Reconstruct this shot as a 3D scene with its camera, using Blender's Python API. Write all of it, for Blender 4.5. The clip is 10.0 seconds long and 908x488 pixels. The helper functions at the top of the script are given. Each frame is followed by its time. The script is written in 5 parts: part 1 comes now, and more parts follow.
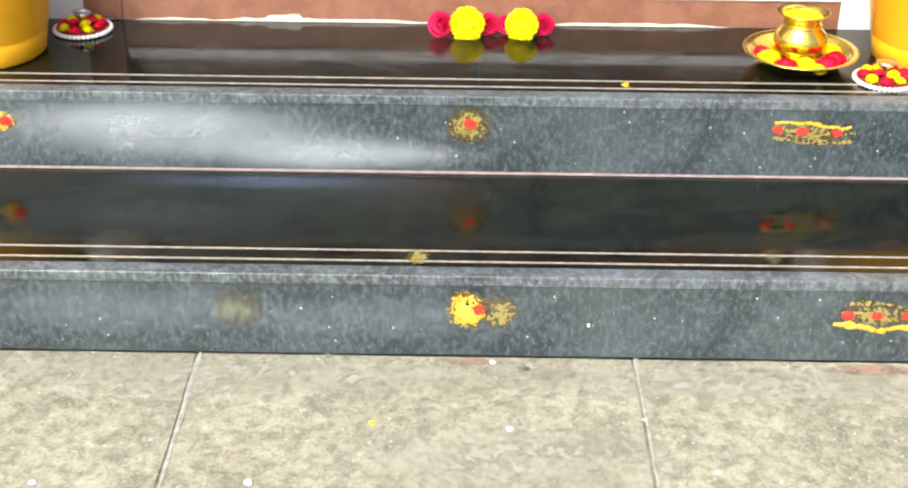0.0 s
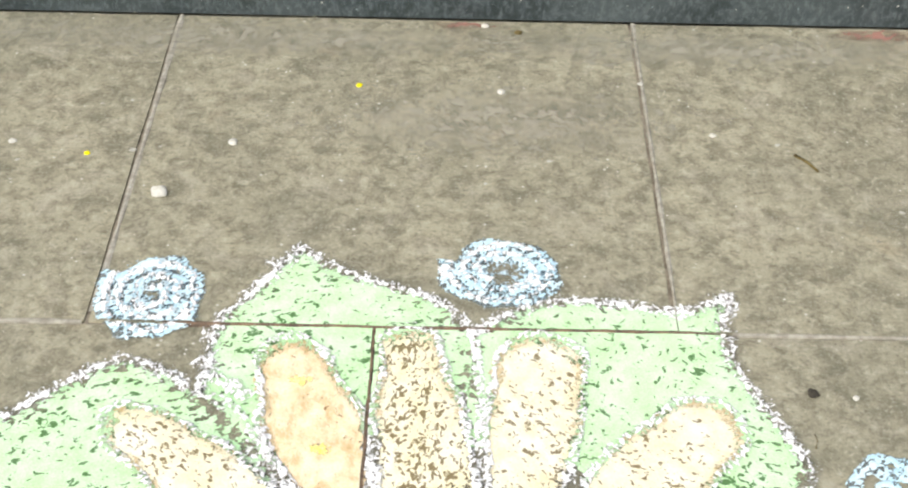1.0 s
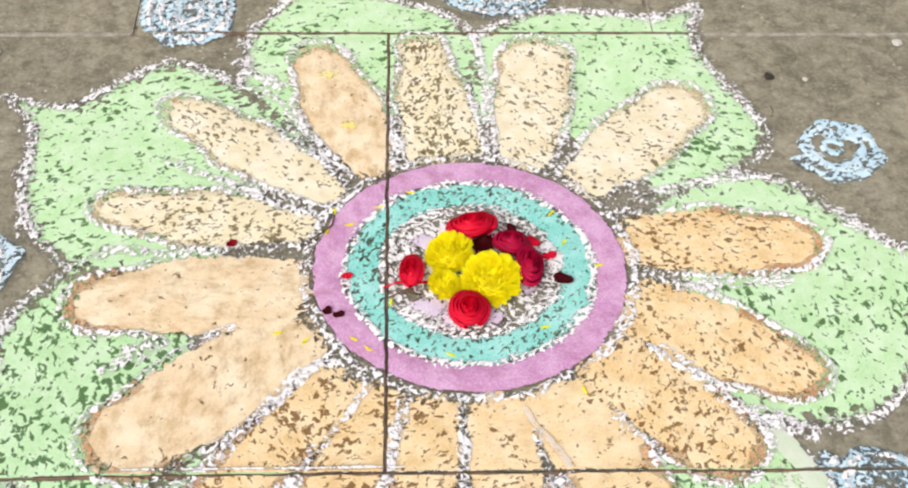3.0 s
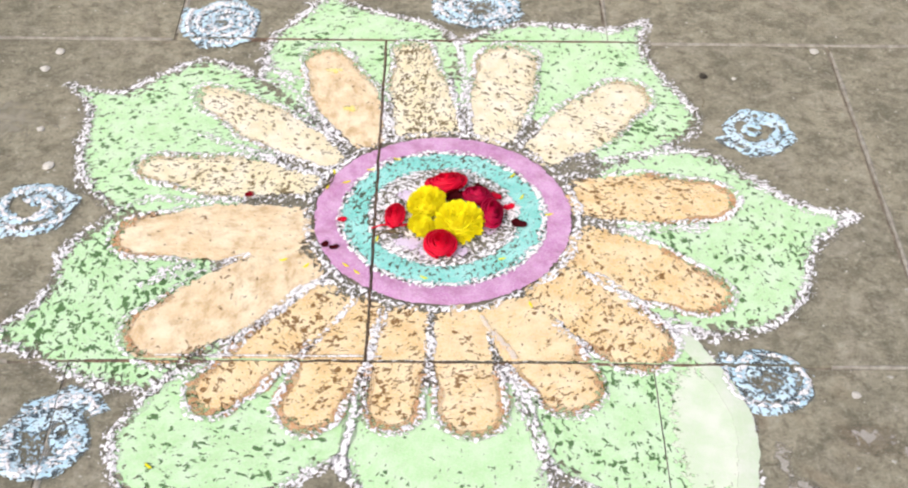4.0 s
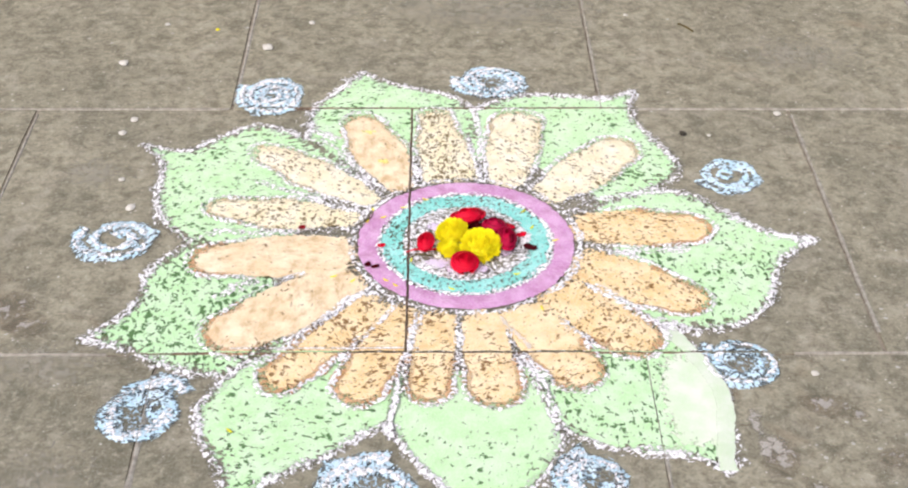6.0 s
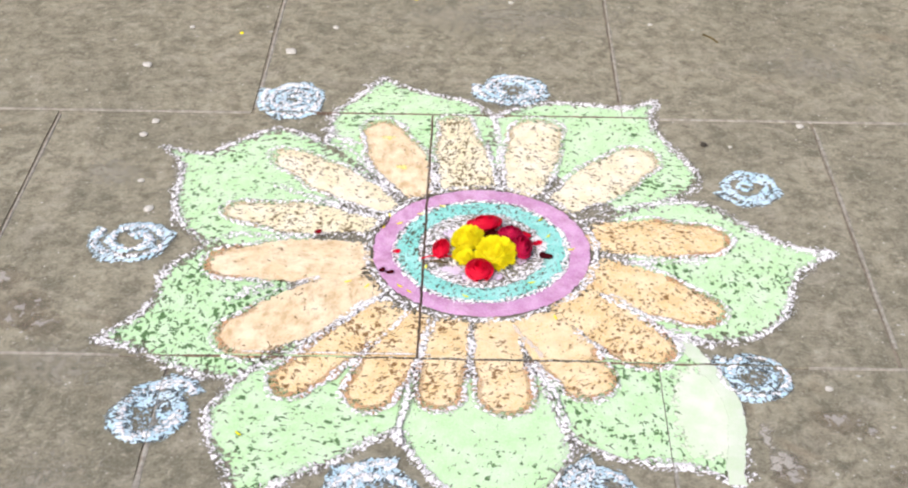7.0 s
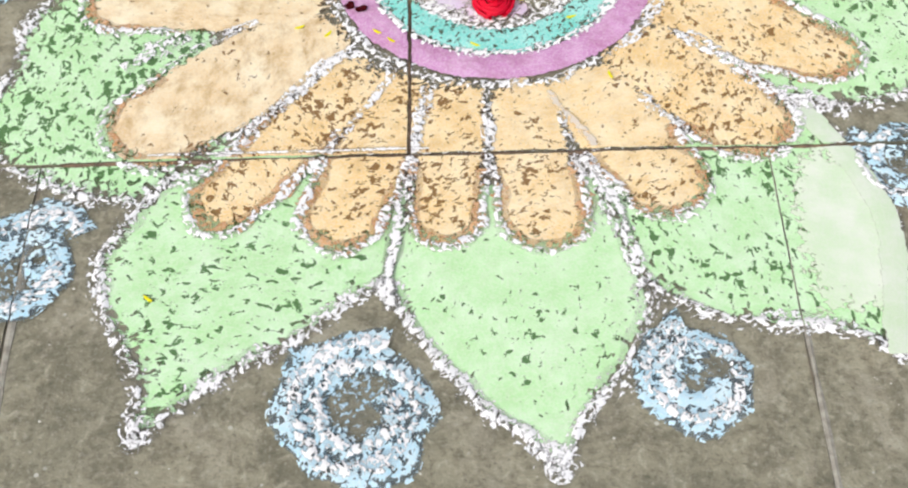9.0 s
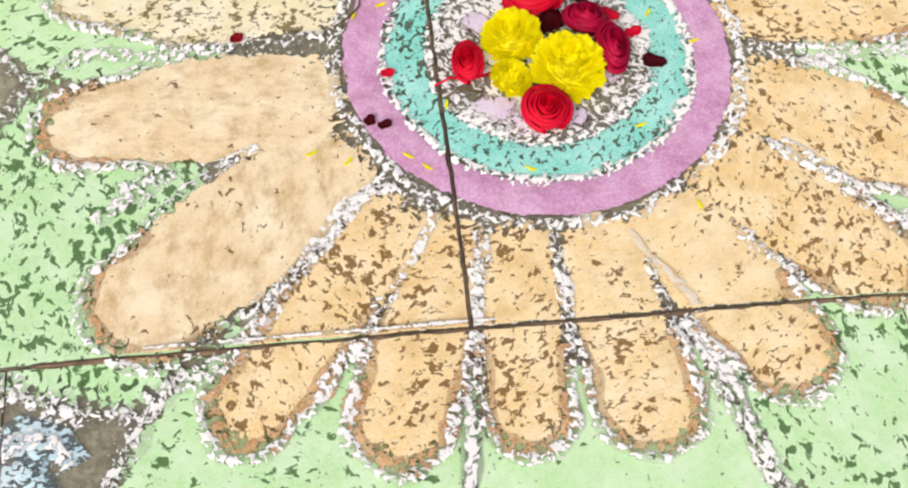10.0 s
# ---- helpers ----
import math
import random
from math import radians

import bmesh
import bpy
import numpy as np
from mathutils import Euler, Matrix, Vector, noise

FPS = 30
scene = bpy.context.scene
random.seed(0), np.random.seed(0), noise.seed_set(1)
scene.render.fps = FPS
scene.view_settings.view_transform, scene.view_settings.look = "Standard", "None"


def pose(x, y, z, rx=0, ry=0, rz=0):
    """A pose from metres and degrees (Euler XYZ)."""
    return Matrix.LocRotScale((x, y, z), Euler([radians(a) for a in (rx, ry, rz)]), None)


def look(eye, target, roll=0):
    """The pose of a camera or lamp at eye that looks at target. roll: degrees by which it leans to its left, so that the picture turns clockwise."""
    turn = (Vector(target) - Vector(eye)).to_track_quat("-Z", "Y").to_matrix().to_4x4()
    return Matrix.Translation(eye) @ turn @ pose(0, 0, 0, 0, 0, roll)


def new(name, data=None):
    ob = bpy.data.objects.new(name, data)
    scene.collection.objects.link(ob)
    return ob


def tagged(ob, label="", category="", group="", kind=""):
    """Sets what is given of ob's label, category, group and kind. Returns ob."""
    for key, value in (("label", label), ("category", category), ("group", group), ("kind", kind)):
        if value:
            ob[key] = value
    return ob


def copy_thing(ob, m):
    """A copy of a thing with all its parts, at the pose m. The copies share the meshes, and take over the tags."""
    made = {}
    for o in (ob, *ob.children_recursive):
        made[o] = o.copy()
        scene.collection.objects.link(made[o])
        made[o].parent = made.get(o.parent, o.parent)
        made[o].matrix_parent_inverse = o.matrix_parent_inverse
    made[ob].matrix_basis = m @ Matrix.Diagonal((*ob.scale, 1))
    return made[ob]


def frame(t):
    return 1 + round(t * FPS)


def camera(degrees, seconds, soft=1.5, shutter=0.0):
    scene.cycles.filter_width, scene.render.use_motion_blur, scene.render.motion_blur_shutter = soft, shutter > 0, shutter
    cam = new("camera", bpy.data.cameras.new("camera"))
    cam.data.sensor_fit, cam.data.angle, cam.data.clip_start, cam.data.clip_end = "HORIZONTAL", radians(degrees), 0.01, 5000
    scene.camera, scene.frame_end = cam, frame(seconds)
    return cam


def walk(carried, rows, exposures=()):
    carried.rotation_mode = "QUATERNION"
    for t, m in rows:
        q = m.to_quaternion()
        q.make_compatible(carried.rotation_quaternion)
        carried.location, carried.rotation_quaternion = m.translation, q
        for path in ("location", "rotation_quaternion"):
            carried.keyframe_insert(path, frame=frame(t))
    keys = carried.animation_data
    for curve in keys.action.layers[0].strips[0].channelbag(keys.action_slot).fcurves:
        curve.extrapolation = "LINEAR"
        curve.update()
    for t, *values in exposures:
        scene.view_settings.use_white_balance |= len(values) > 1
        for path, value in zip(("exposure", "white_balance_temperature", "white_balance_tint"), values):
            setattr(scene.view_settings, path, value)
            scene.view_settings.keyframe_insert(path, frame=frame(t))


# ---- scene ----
cam = camera(35.7, 10.0, soft=2.1)
EXPOSURES = ((0.0, 1.38, 6150, 6), (0.3, 1.25, 6150, 3), (0.6, 0.98, 6200, 3), (1.0, 0.55, 6300, 6), (1.5, 0.20, 6400, 8), (2.0, 0.0, 6500, 9), (2.5, 0.06, 6500, 10), (5.0, 0.3, 6200, 15), (7.0, 0.33, 6200, 15), (7.5, 0.34, 6200, 15), (8.0, 0.33, 6250, 13), (8.5, 0.18, 6200, 9), (9.0, 0.14, 6250, 8), (10.0, 0.06, 6650, 9))
PATH = [
    (0, (0.078, -0.505, 1.298), (0.071, 1.247, 0.333), 0.7),
    (0.5, (0.09, -0.494, 1.256), (0.085, 1.137, 0.098), 0.8),
    (1, (0.098, -0.494, 1.207), (0.095, 1.022, -0.096), 1.1),
    (1.5, (0.087, -0.524, 1.188), (0.088, 0.911, -0.205), 1.5),
    (2, (0.081, -0.61, 1.181), (0.087, 0.8, -0.236), 1.6),
    (2.5, (0.068, -0.71, 1.191), (0.074, 0.687, -0.24), 0.6),
    (3, (0.022, -0.853, 1.206), (0.091, 0.55, -0.218), 1.7),
    (3.2, (0.028, -0.905, 1.215), (0.094, 0.507, -0.199), 1.4),
    (4.3, (0.108, -1.388, 1.346), (0.107, 0.149, 0.067), 0.6),
    (4.5, (0.091, -1.455, 1.36), (0.085, 0.101, 0.103), 0.3),
    (5, (0.042, -1.59, 1.378), (0.079, -0.01, 0.153), 0.4),
    (5.5, (0.036, -1.668, 1.398), (0.078, -0.055, 0.217), 0.4),
    (7, (0.077, -1.664, 1.395), (0.055, -0.031, 0.242), 0.6),
    (7.5, (0.044, -1.587, 1.328), (0.039, 0.02, 0.137), 0.9),
    (8, (0.041, -1.402, 1.247), (0.039, 0.091, -0.083), 0.0),
    (8.2, (0.09, -1.3, 1.235), (0.041, 0.144, -0.148), -1.3),
    (8.5, (0.102, -1.176, 1.192), (0.051, 0.235, -0.225), -1.8),
    (8.7, (0.107, -1.094, 1.143), (0.038, 0.249, -0.338), -2.4),
    (9, (0.048, -0.964, 1.096), (0.042, 0.261, -0.485), -1.7),
    (9.2, (0.0, -0.862, 1.071), (0.094, 0.323, -0.538), 0.9),
    (9.5, (-0.054, -0.769, 1.066), (0.137, 0.391, -0.552), 3.6),
    (9.7, (-0.086, -0.692, 1.028), (0.128, 0.44, -0.607), 4.9),
    (10, (-0.119, -0.566, 1.029), (0.067, 0.501, -0.652), 3.9),
]
walk(cam, [(t, look(eye, target, roll)) for t, eye, target, roll in PATH], EXPOSURES)

# ---- light ----
world = bpy.data.worlds.new("overcast_sky")
scene.world = world
world.use_nodes = True
wn = world.node_tree.nodes
sky = wn.new("ShaderNodeTexSky")
sky.sky_type, sky.sun_disc = "NISHITA", False
sky.sun_elevation, sky.sun_rotation = radians(43), radians(207)
sky.air_density, sky.dust_density, sky.ozone_density = 1.0, 5.0, 1.6
wn["Background"].inputs["Strength"].default_value = 0.11
world.node_tree.links.new(sky.outputs["Color"], wn["Background"].inputs["Color"])
sun = new("sun", bpy.data.lights.new("sun", "SUN"))
sun.data.energy, sun.data.angle, sun.data.color = 1.9, radians(40), (1.0, 0.955, 0.86)
sun.matrix_world = look((-1.3, -2.5, 2.6), (0, 0, 0))


# ---- materials ----
class Mat:
    """A node material with short calls."""

    def __init__(self, name):
        self.mat = bpy.data.materials.new(name)
        self.mat.use_nodes = True
        self.nodes, self.links = self.mat.node_tree.nodes, self.mat.node_tree.links
        self.bsdf = self.nodes["Principled BSDF"]
        self.out = self.nodes["Material Output"]
        self.co = self.nodes.new("ShaderNodeTexCoord").outputs["Object"]

    def put(self, socket, value):
        if isinstance(value, bpy.types.NodeSocket):
            self.links.new(value, socket)
        elif isinstance(value, tuple) and len(value) == 3 and socket.type == "RGBA":
            socket.default_value = (*value, 1)
        else:
            socket.default_value = value

    def math(self, op, a, b=0.0, c=0.0):
        n = self.nodes.new("ShaderNodeMath")
        n.operation = op
        for s, v in zip(n.inputs, (a, b, c)):
            self.put(s, v)
        return n.outputs[0]

    def noise(self, scale, detail=3.0, rough=0.55, distort=0.0, co=None):
        n = self.nodes.new("ShaderNodeTexNoise")
        for k, v in (("Vector", co or self.co), ("Scale", scale), ("Detail", detail), ("Roughness", rough), ("Distortion", distort)):
            self.put(n.inputs[k], v)
        return n.outputs["Fac"]

    def voronoi(self, scale, feature="F1", out="Distance", co=None):
        n = self.nodes.new("ShaderNodeTexVoronoi")
        n.feature = feature
        self.put(n.inputs["Vector"], co or self.co)
        self.put(n.inputs["Scale"], scale)
        return n.outputs[out]

    def ramp(self, value, lo, hi, a=0.0, b=1.0):
        n = self.nodes.new("ShaderNodeMapRange")
        n.interpolation_type = "SMOOTHSTEP"
        for s, v in zip(n.inputs, (value, lo, hi, a, b)):
            self.put(s, v)
        return n.outputs[0]

    def mix(self, fac, a, b, mode="MIX"):
        n = self.nodes.new("ShaderNodeMix")
        n.data_type, n.blend_type = "RGBA", mode
        self.put(n.inputs["Factor"], fac)
        self.put(n.inputs["A"] if n.inputs["A"].type == "RGBA" else n.inputs[6], a)
        self.put(n.inputs["B"] if n.inputs["B"].type == "RGBA" else n.inputs[7], b)
        return n.outputs[2]

    def bump(self, height, strength=0.3, distance=0.002):
        n = self.nodes.new("ShaderNodeBump")
        self.put(n.inputs["Height"], height)
        n.inputs["Strength"].default_value, n.inputs["Distance"].default_value = strength, distance
        self.put(self.bsdf.inputs["Normal"], n.outputs[0])
        return self

    def set(self, color=None, rough=None, metal=None, **more):
        for key, value in (("Base Color", color), ("Roughness", rough), ("Metallic", metal)):
            if value is not None:
                self.put(self.bsdf.inputs[key], value)
        for key, value in more.items():
            self.put(self.bsdf.inputs[key.replace("_", " ")], value)
        return self

    def stretched(self, sx, sy, sz=1.0, turn=None):
        co = self.co
        if turn is not None:
            r = self.nodes.new("ShaderNodeVectorRotate")
            r.rotation_type = "Z_AXIS"
            self.put(r.inputs["Vector"], co)
            self.put(r.inputs["Angle"], turn)
            co = r.outputs[0]
        m = self.nodes.new("ShaderNodeMapping")
        self.put(m.inputs["Vector"], co)
        m.inputs["Scale"].default_value = (sx, sy, sz)
        return m.outputs[0]

    def chance(self):
        return self.nodes.new("ShaderNodeObjectInfo").outputs["Random"]

    def island(self):
        return self.nodes.new("ShaderNodeNewGeometry").outputs["Random Per Island"]


def powder(name, color, pale, hole=0.36, scale=75.0, edge=0.25, start=0.75, bare=0.0, dust=0.45, mottle=0.0, under=None, white=0.35, fade=0.8):
    """Dry coloured powder strewn on rough stone: the stone shows in flecks, the more so towards the edge (UV v = 1)."""
    m = Mat(name)
    turn = m.math("MULTIPLY", m.chance(), 3.1)
    co = m.stretched(1.0, 1.3, 1.0, turn)
    flecks = m.noise(scale, 3.0, 0.55, 0.6, co)
    drift = m.noise(11.0, 2.0, 0.5)
    uv = m.nodes.new("ShaderNodeUVMap")
    uv.uv_map = "UVMap"
    sep = m.nodes.new("ShaderNodeSeparateXYZ")
    m.put(sep.inputs[0], uv.outputs[0])
    rim = m.ramp(sep.outputs["Y"], start, 1.0, 0.0, edge)
    level = m.math("ADD", m.math("MULTIPLY_ADD", m.math("SUBTRACT", drift, 0.5), 0.30, hole), rim)
    fine = m.noise(420.0, 2.0, 0.6)
    body = m.math("MULTIPLY_ADD", m.math("SUBTRACT", fine, 0.5), 0.09, flecks)
    above = m.math("SUBTRACT", body, level)
    cover = m.ramp(above, -0.016, 0.02)
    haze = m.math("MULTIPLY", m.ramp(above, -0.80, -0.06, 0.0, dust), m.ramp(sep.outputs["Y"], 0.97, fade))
    cloud = m.noise(26.0, 4.0, 0.6)
    tone = m.mix(m.ramp(cloud, 0.35, 0.7), color, pale)
    tone = m.mix(m.ramp(fine, 0.3, 0.75, 0.0, white), tone, (0.9, 0.9, 0.88))
    thin = m.ramp(above, -0.01, 0.045)
    worn = m.noise(30.0, 7.0, 0.74, 0.15, m.stretched(1.0, 1.5, 1.0, turn))
    tone = m.mix(m.ramp(worn, 0.42, 0.74, 0.0, mottle), tone, tuple(c * (0.70, 0.62, 0.52)[i] for i, c in enumerate(color)))
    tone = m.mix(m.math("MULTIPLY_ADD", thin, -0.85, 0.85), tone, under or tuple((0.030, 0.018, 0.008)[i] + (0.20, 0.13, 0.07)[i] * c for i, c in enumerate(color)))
    m.set(tone, 0.95, Specular_IOR_Level=0.1)
    m.bump(m.math("ADD", m.math("MULTIPLY", fine, 0.6), flecks), 0.25, 0.0012)
    clear = m.nodes.new("ShaderNodeBsdfTransparent")
    mixer = m.nodes.new("ShaderNodeMixShader")
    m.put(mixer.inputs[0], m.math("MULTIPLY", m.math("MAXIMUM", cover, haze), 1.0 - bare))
    m.put(mixer.inputs[1], clear.outputs[0])
    m.put(mixer.inputs[2], m.bsdf.outputs[0])
    m.put(m.out.inputs["Surface"], mixer.outputs[0])
    return m.mat


def slab_material():
    m = Mat("grey_slate_slab")
    big, mid, fine = m.noise(3.2, 4.0, 0.6), m.noise(26.0, 5.0, 0.62, 0.4), m.noise(190.0, 4.0, 0.65)
    shift = m.math("MULTIPLY_ADD", m.chance(), 0.22, -0.11)
    base = m.mix(m.ramp(m.math("ADD", big, shift), 0.3, 0.72), (0.258, 0.241, 0.172), (0.360, 0.334, 0.241))
    base = m.mix(m.ramp(mid, 0.44, 0.62, 0.0, 0.7), base, (0.168, 0.155, 0.109))
    drift = m.noise(10.0, 6.0, 0.66, 0.9)
    base = m.mix(m.ramp(drift, 0.46, 0.62, 0.0, 0.40), base, (0.142, 0.138, 0.096))
    clot = m.noise(70.0, 5.0, 0.66, 0.6)
    base = m.mix(m.ramp(clot, 0.50, 0.64, 0.0, 0.5), base, (0.117, 0.107, 0.074))
    base = m.mix(m.ramp(clot, 0.45, 0.31, 0.0, 0.62), base, (0.459, 0.430, 0.328))
    pale = m.noise(13.0, 7.0, 0.70, 0.7)
    base = m.mix(m.ramp(pale, 0.50, 0.70, 0.0, 0.65), base, (0.418, 0.385, 0.299))
    base = m.mix(m.ramp(fine, 0.52, 0.74, 0.0, 0.5), base, (0.459, 0.430, 0.361))
    base = m.mix(m.ramp(fine, 0.46, 0.28, 0.0, 0.55), base, (0.087, 0.080, 0.062))
    rusty = m.noise(5.0, 4.0, 0.6, 0.8)
    base = m.mix(m.ramp(rusty, 0.60, 0.75, 0.0, 0.3), base, (0.306, 0.210, 0.123))
    specks = m.voronoi(46.0)
    keep = m.ramp(m.noise(17.0, 2.0), 0.5, 0.62)
    base = m.mix(m.math("MULTIPLY", m.ramp(specks, 0.13, 0.07, 0.0, 0.8), keep), base, (0.62, 0.60, 0.54))
    m.set(base, m.ramp(mid, 0.3, 0.7, 0.62, 0.85), Specular_IOR_Level=0.35)
    return m.bump(m.math("ADD", m.math("MULTIPLY", mid, 1.6), fine), 0.5, 0.0025).mat


def granite(name, dark, light, rough, amount, relief):
    """Flamed granite: soft bluish clouds and drifts of dust, short upright streaks and a few bright sparks."""
    m = Mat(name)
    grain, cloud = m.noise(115.0, 5.0, 0.74, 0.2, m.stretched(1.0, 1.0, 0.6)), m.noise(5.0, 5.0, 0.62, 0.6)
    patchy = m.noise(34.0, 5.0, 0.66, 0.8)
    streak = m.noise(70.0, 4.0, 0.6, 0.0, m.stretched(1.0, 1.0, 0.28))
    base = m.mix(m.ramp(grain, 0.45, 0.68, 0.0, amount * 0.8), dark, light)
    base = m.mix(m.ramp(patchy, 0.46, 0.70, 0.0, amount * 0.45), base, light)
    base = m.mix(m.ramp(streak, 0.55, 0.75, 0.0, amount * 0.4), base, light)
    base = m.mix(m.ramp(cloud, 0.42, 0.68, 0.0, amount * 0.35), base, light)
    sparks = m.math("MULTIPLY", m.ramp(m.voronoi(70.0), 0.12, 0.05), m.ramp(m.noise(40.0, 2.0), 0.52, 0.62))
    base = m.mix(m.math("MULTIPLY", sparks, amount), base, tuple(min(1.0, c * 2.6) for c in light))
    m.set(base, m.ramp(m.noise(7.0, 5.0, 0.6, 1.0), 0.45, 0.75, rough, min(1.0, rough * 1.7)), Specular_IOR_Level=0.5)
    return m.bump(grain, relief, 0.001).mat


def polished_granite(name):
    """Polished black granite under a film of wiped dirt; greenish and brownish reflections are painted into its colour.
    """
    m = Mat(name)
    wipe_and_tint = m.noise(9.0, 6.0, 0.66, 1.4, m.stretched(0.6, 1.3))
    spots = m.noise(26.0, 5.0, 0.65, 0.5)
    grain = m.noise(260.0, 3.0, 0.6)
    # mirrored greenery, put into the base colour as greenish patches
    base = m.mix(m.ramp(wipe_and_tint, 0.40, 0.64), (0.0022, 0.0028, 0.0018), (0.0085, 0.0105, 0.0060))
    base = m.mix(m.ramp(spots, 0.50, 0.68, 0.0, 0.7), base, (0.0125, 0.0145, 0.0105))
    # brown reflections, painted in the same way
    base = m.mix(m.ramp(m.noise(4.0, 3.0, 0.5), 0.56, 0.70, 0.0, 0.6), base, (0.016, 0.009, 0.005))
    base = m.mix(m.ramp(grain, 0.62, 0.78, 0.0, 0.5), base, (0.05, 0.055, 0.05))
    m.set(base, m.ramp(wipe_and_tint, 0.38, 0.66, 0.07, 0.22), Specular_IOR_Level=0.36)
    return m.bump(spots, 0.03, 0.001).mat


def plain(name, color, rough=0.6, metal=0.0, vary=0.25, scale=40.0, relief=0.15, other=None, **more):
    m = Mat(name)
    n, f = m.noise(scale, 4.0, 0.6), m.noise(scale * 7, 3.0, 0.6)
    second = other or tuple(c * (1 - vary) for c in color)
    base = m.mix(m.ramp(n, 0.35, 0.68), color, second)
    base = m.mix(m.ramp(f, 0.45, 0.75, 0.0, vary), base, tuple(c * 0.6 for c in color))
    m.set(base, m.ramp(n, 0.3, 0.7, rough * 0.85, min(1.0, rough * 1.15)), metal, **more)
    return m.bump(m.math("ADD", n, m.math("MULTIPLY", f, 0.4)), relief, 0.001).mat


def petal_material(name, color, deep, rough=0.55, through_light=0.48):
    """Thin petals that let light through."""
    m = Mat(name)
    tone = m.mix(m.island(), color, deep)
    tone = m.mix(m.ramp(m.noise(300.0, 3.0), 0.4, 0.7, 0.0, 0.3), tone, deep)
    m.set(tone, rough, Specular_IOR_Level=0.25)
    m.bump(m.noise(500.0, 2.0), 0.2, 0.0006)
    glowing = m.nodes.new("ShaderNodeBsdfTranslucent")
    m.put(glowing.inputs["Color"], tone)
    mixer = m.nodes.new("ShaderNodeMixShader")
    mixer.inputs[0].default_value = through_light
    m.put(mixer.inputs[1], m.bsdf.outputs[0])
    m.put(mixer.inputs[2], glowing.outputs[0])
    m.put(m.out.inputs["Surface"], mixer.outputs[0])
    return m.mat


SLAB = slab_material()
MORTAR = plain("grey_cement_bed", (0.29, 0.25, 0.19), 0.95, vary=0.5, scale=50.0, relief=0.5, other=(0.15, 0.125, 0.095))
POINTING = plain("pale_cement_pointing", (0.42, 0.395, 0.335), 0.95, vary=0.4, scale=70.0, relief=0.5, other=(0.26, 0.24, 0.20))
DIRT = plain("brown_dirt_in_joint", (0.24, 0.155, 0.10), 0.95, vary=0.6, scale=70.0, relief=0.6, other=(0.105, 0.078, 0.060))
EARTH = plain("trodden_stone_ground", (0.24, 0.22, 0.18), 0.9, vary=0.4, scale=6.0, relief=0.4, other=(0.17, 0.16, 0.13))
ROUGH_GRANITE = granite("flamed_black_granite", (0.018, 0.026, 0.029), (0.13, 0.155, 0.165), 0.42, 0.8, 0.6)
GLOSS_GRANITE = polished_granite("polished_black_granite")
EDGE_GRANITE = granite("honed_granite_edge", (0.038, 0.046, 0.050), (0.24, 0.265, 0.28), 0.34, 0.85, 0.3)
GROOVE = plain("pale_groove_filler", (0.42, 0.36, 0.30), 0.6, vary=0.4, scale=60.0)
PINK_GROUT = plain("pinkish_white_grout", (0.38, 0.30, 0.29), 0.85, vary=0.5, scale=60.0, other=(0.30, 0.22, 0.21))
BROWN_PAINT = plain("brown_painted_wood", (0.21, 0.092, 0.055), 0.42, vary=0.25, scale=18.0, other=(0.28, 0.128, 0.08))
CHIPPED = plain("bare_chipped_primer", (0.72, 0.66, 0.56), 0.8, vary=0.3, scale=60.0)
DARK_DOOR = plain("dark_brown_door", (0.075, 0.032, 0.02), 0.4, vary=0.35, scale=14.0)
WHITE_WALL = plain("white_lime_plaster", (0.78, 0.76, 0.72), 0.9, vary=0.1, scale=12.0, relief=0.2)
SILL_GREY = plain("worn_grey_sill_edge", (0.55, 0.52, 0.52), 0.5, vary=0.2, scale=30.0)

GREEN_THIN = powder("light_green_powder_thin", (0.47, 0.78, 0.38), (0.62, 0.87, 0.55), 0.425, 88.0, 0.12, 0.88, dust=0.85, mottle=0.15, under=(0.050, 0.155, 0.030))
GREEN = powder("light_green_powder", (0.49, 0.80, 0.39), (0.64, 0.88, 0.57), 0.385, 88.0, 0.14, 0.9, dust=0.85, mottle=0.15, under=(0.050, 0.155, 0.030))
GREEN_DENSE = powder("light_green_powder_dense", (0.51, 0.82, 0.41), (0.65, 0.89, 0.57), 0.335, 85.0, 0.18, 0.92, dust=0.85, mottle=0.15, under=(0.050, 0.155, 0.030))
PALE_GREEN = powder("whitish_green_powder", (0.72, 0.88, 0.62), (0.86, 0.93, 0.78), 0.20, 90.0, 0.55, 0.35, 0.10, 0.0)
PALE_EDGE = powder("whitish_smooth_powder", (0.70, 0.86, 0.60), (0.83, 0.91, 0.76), 0.10, 90.0, 0.75, 0.5, 0.15, 0.0)
CREAM = powder("cream_powder", (0.86, 0.77, 0.48), (0.92, 0.87, 0.67), 0.415, 120.0, 0.10, 0.86, dust=0.88, mottle=0.35, under=(0.170, 0.110, 0.035))
CREAM_DENSE = powder("cream_powder_dense", (0.86, 0.77, 0.50), (0.92, 0.87, 0.69), 0.380, 120.0, 0.15, 0.88, dust=0.88, mottle=0.35, under=(0.170, 0.110, 0.035))
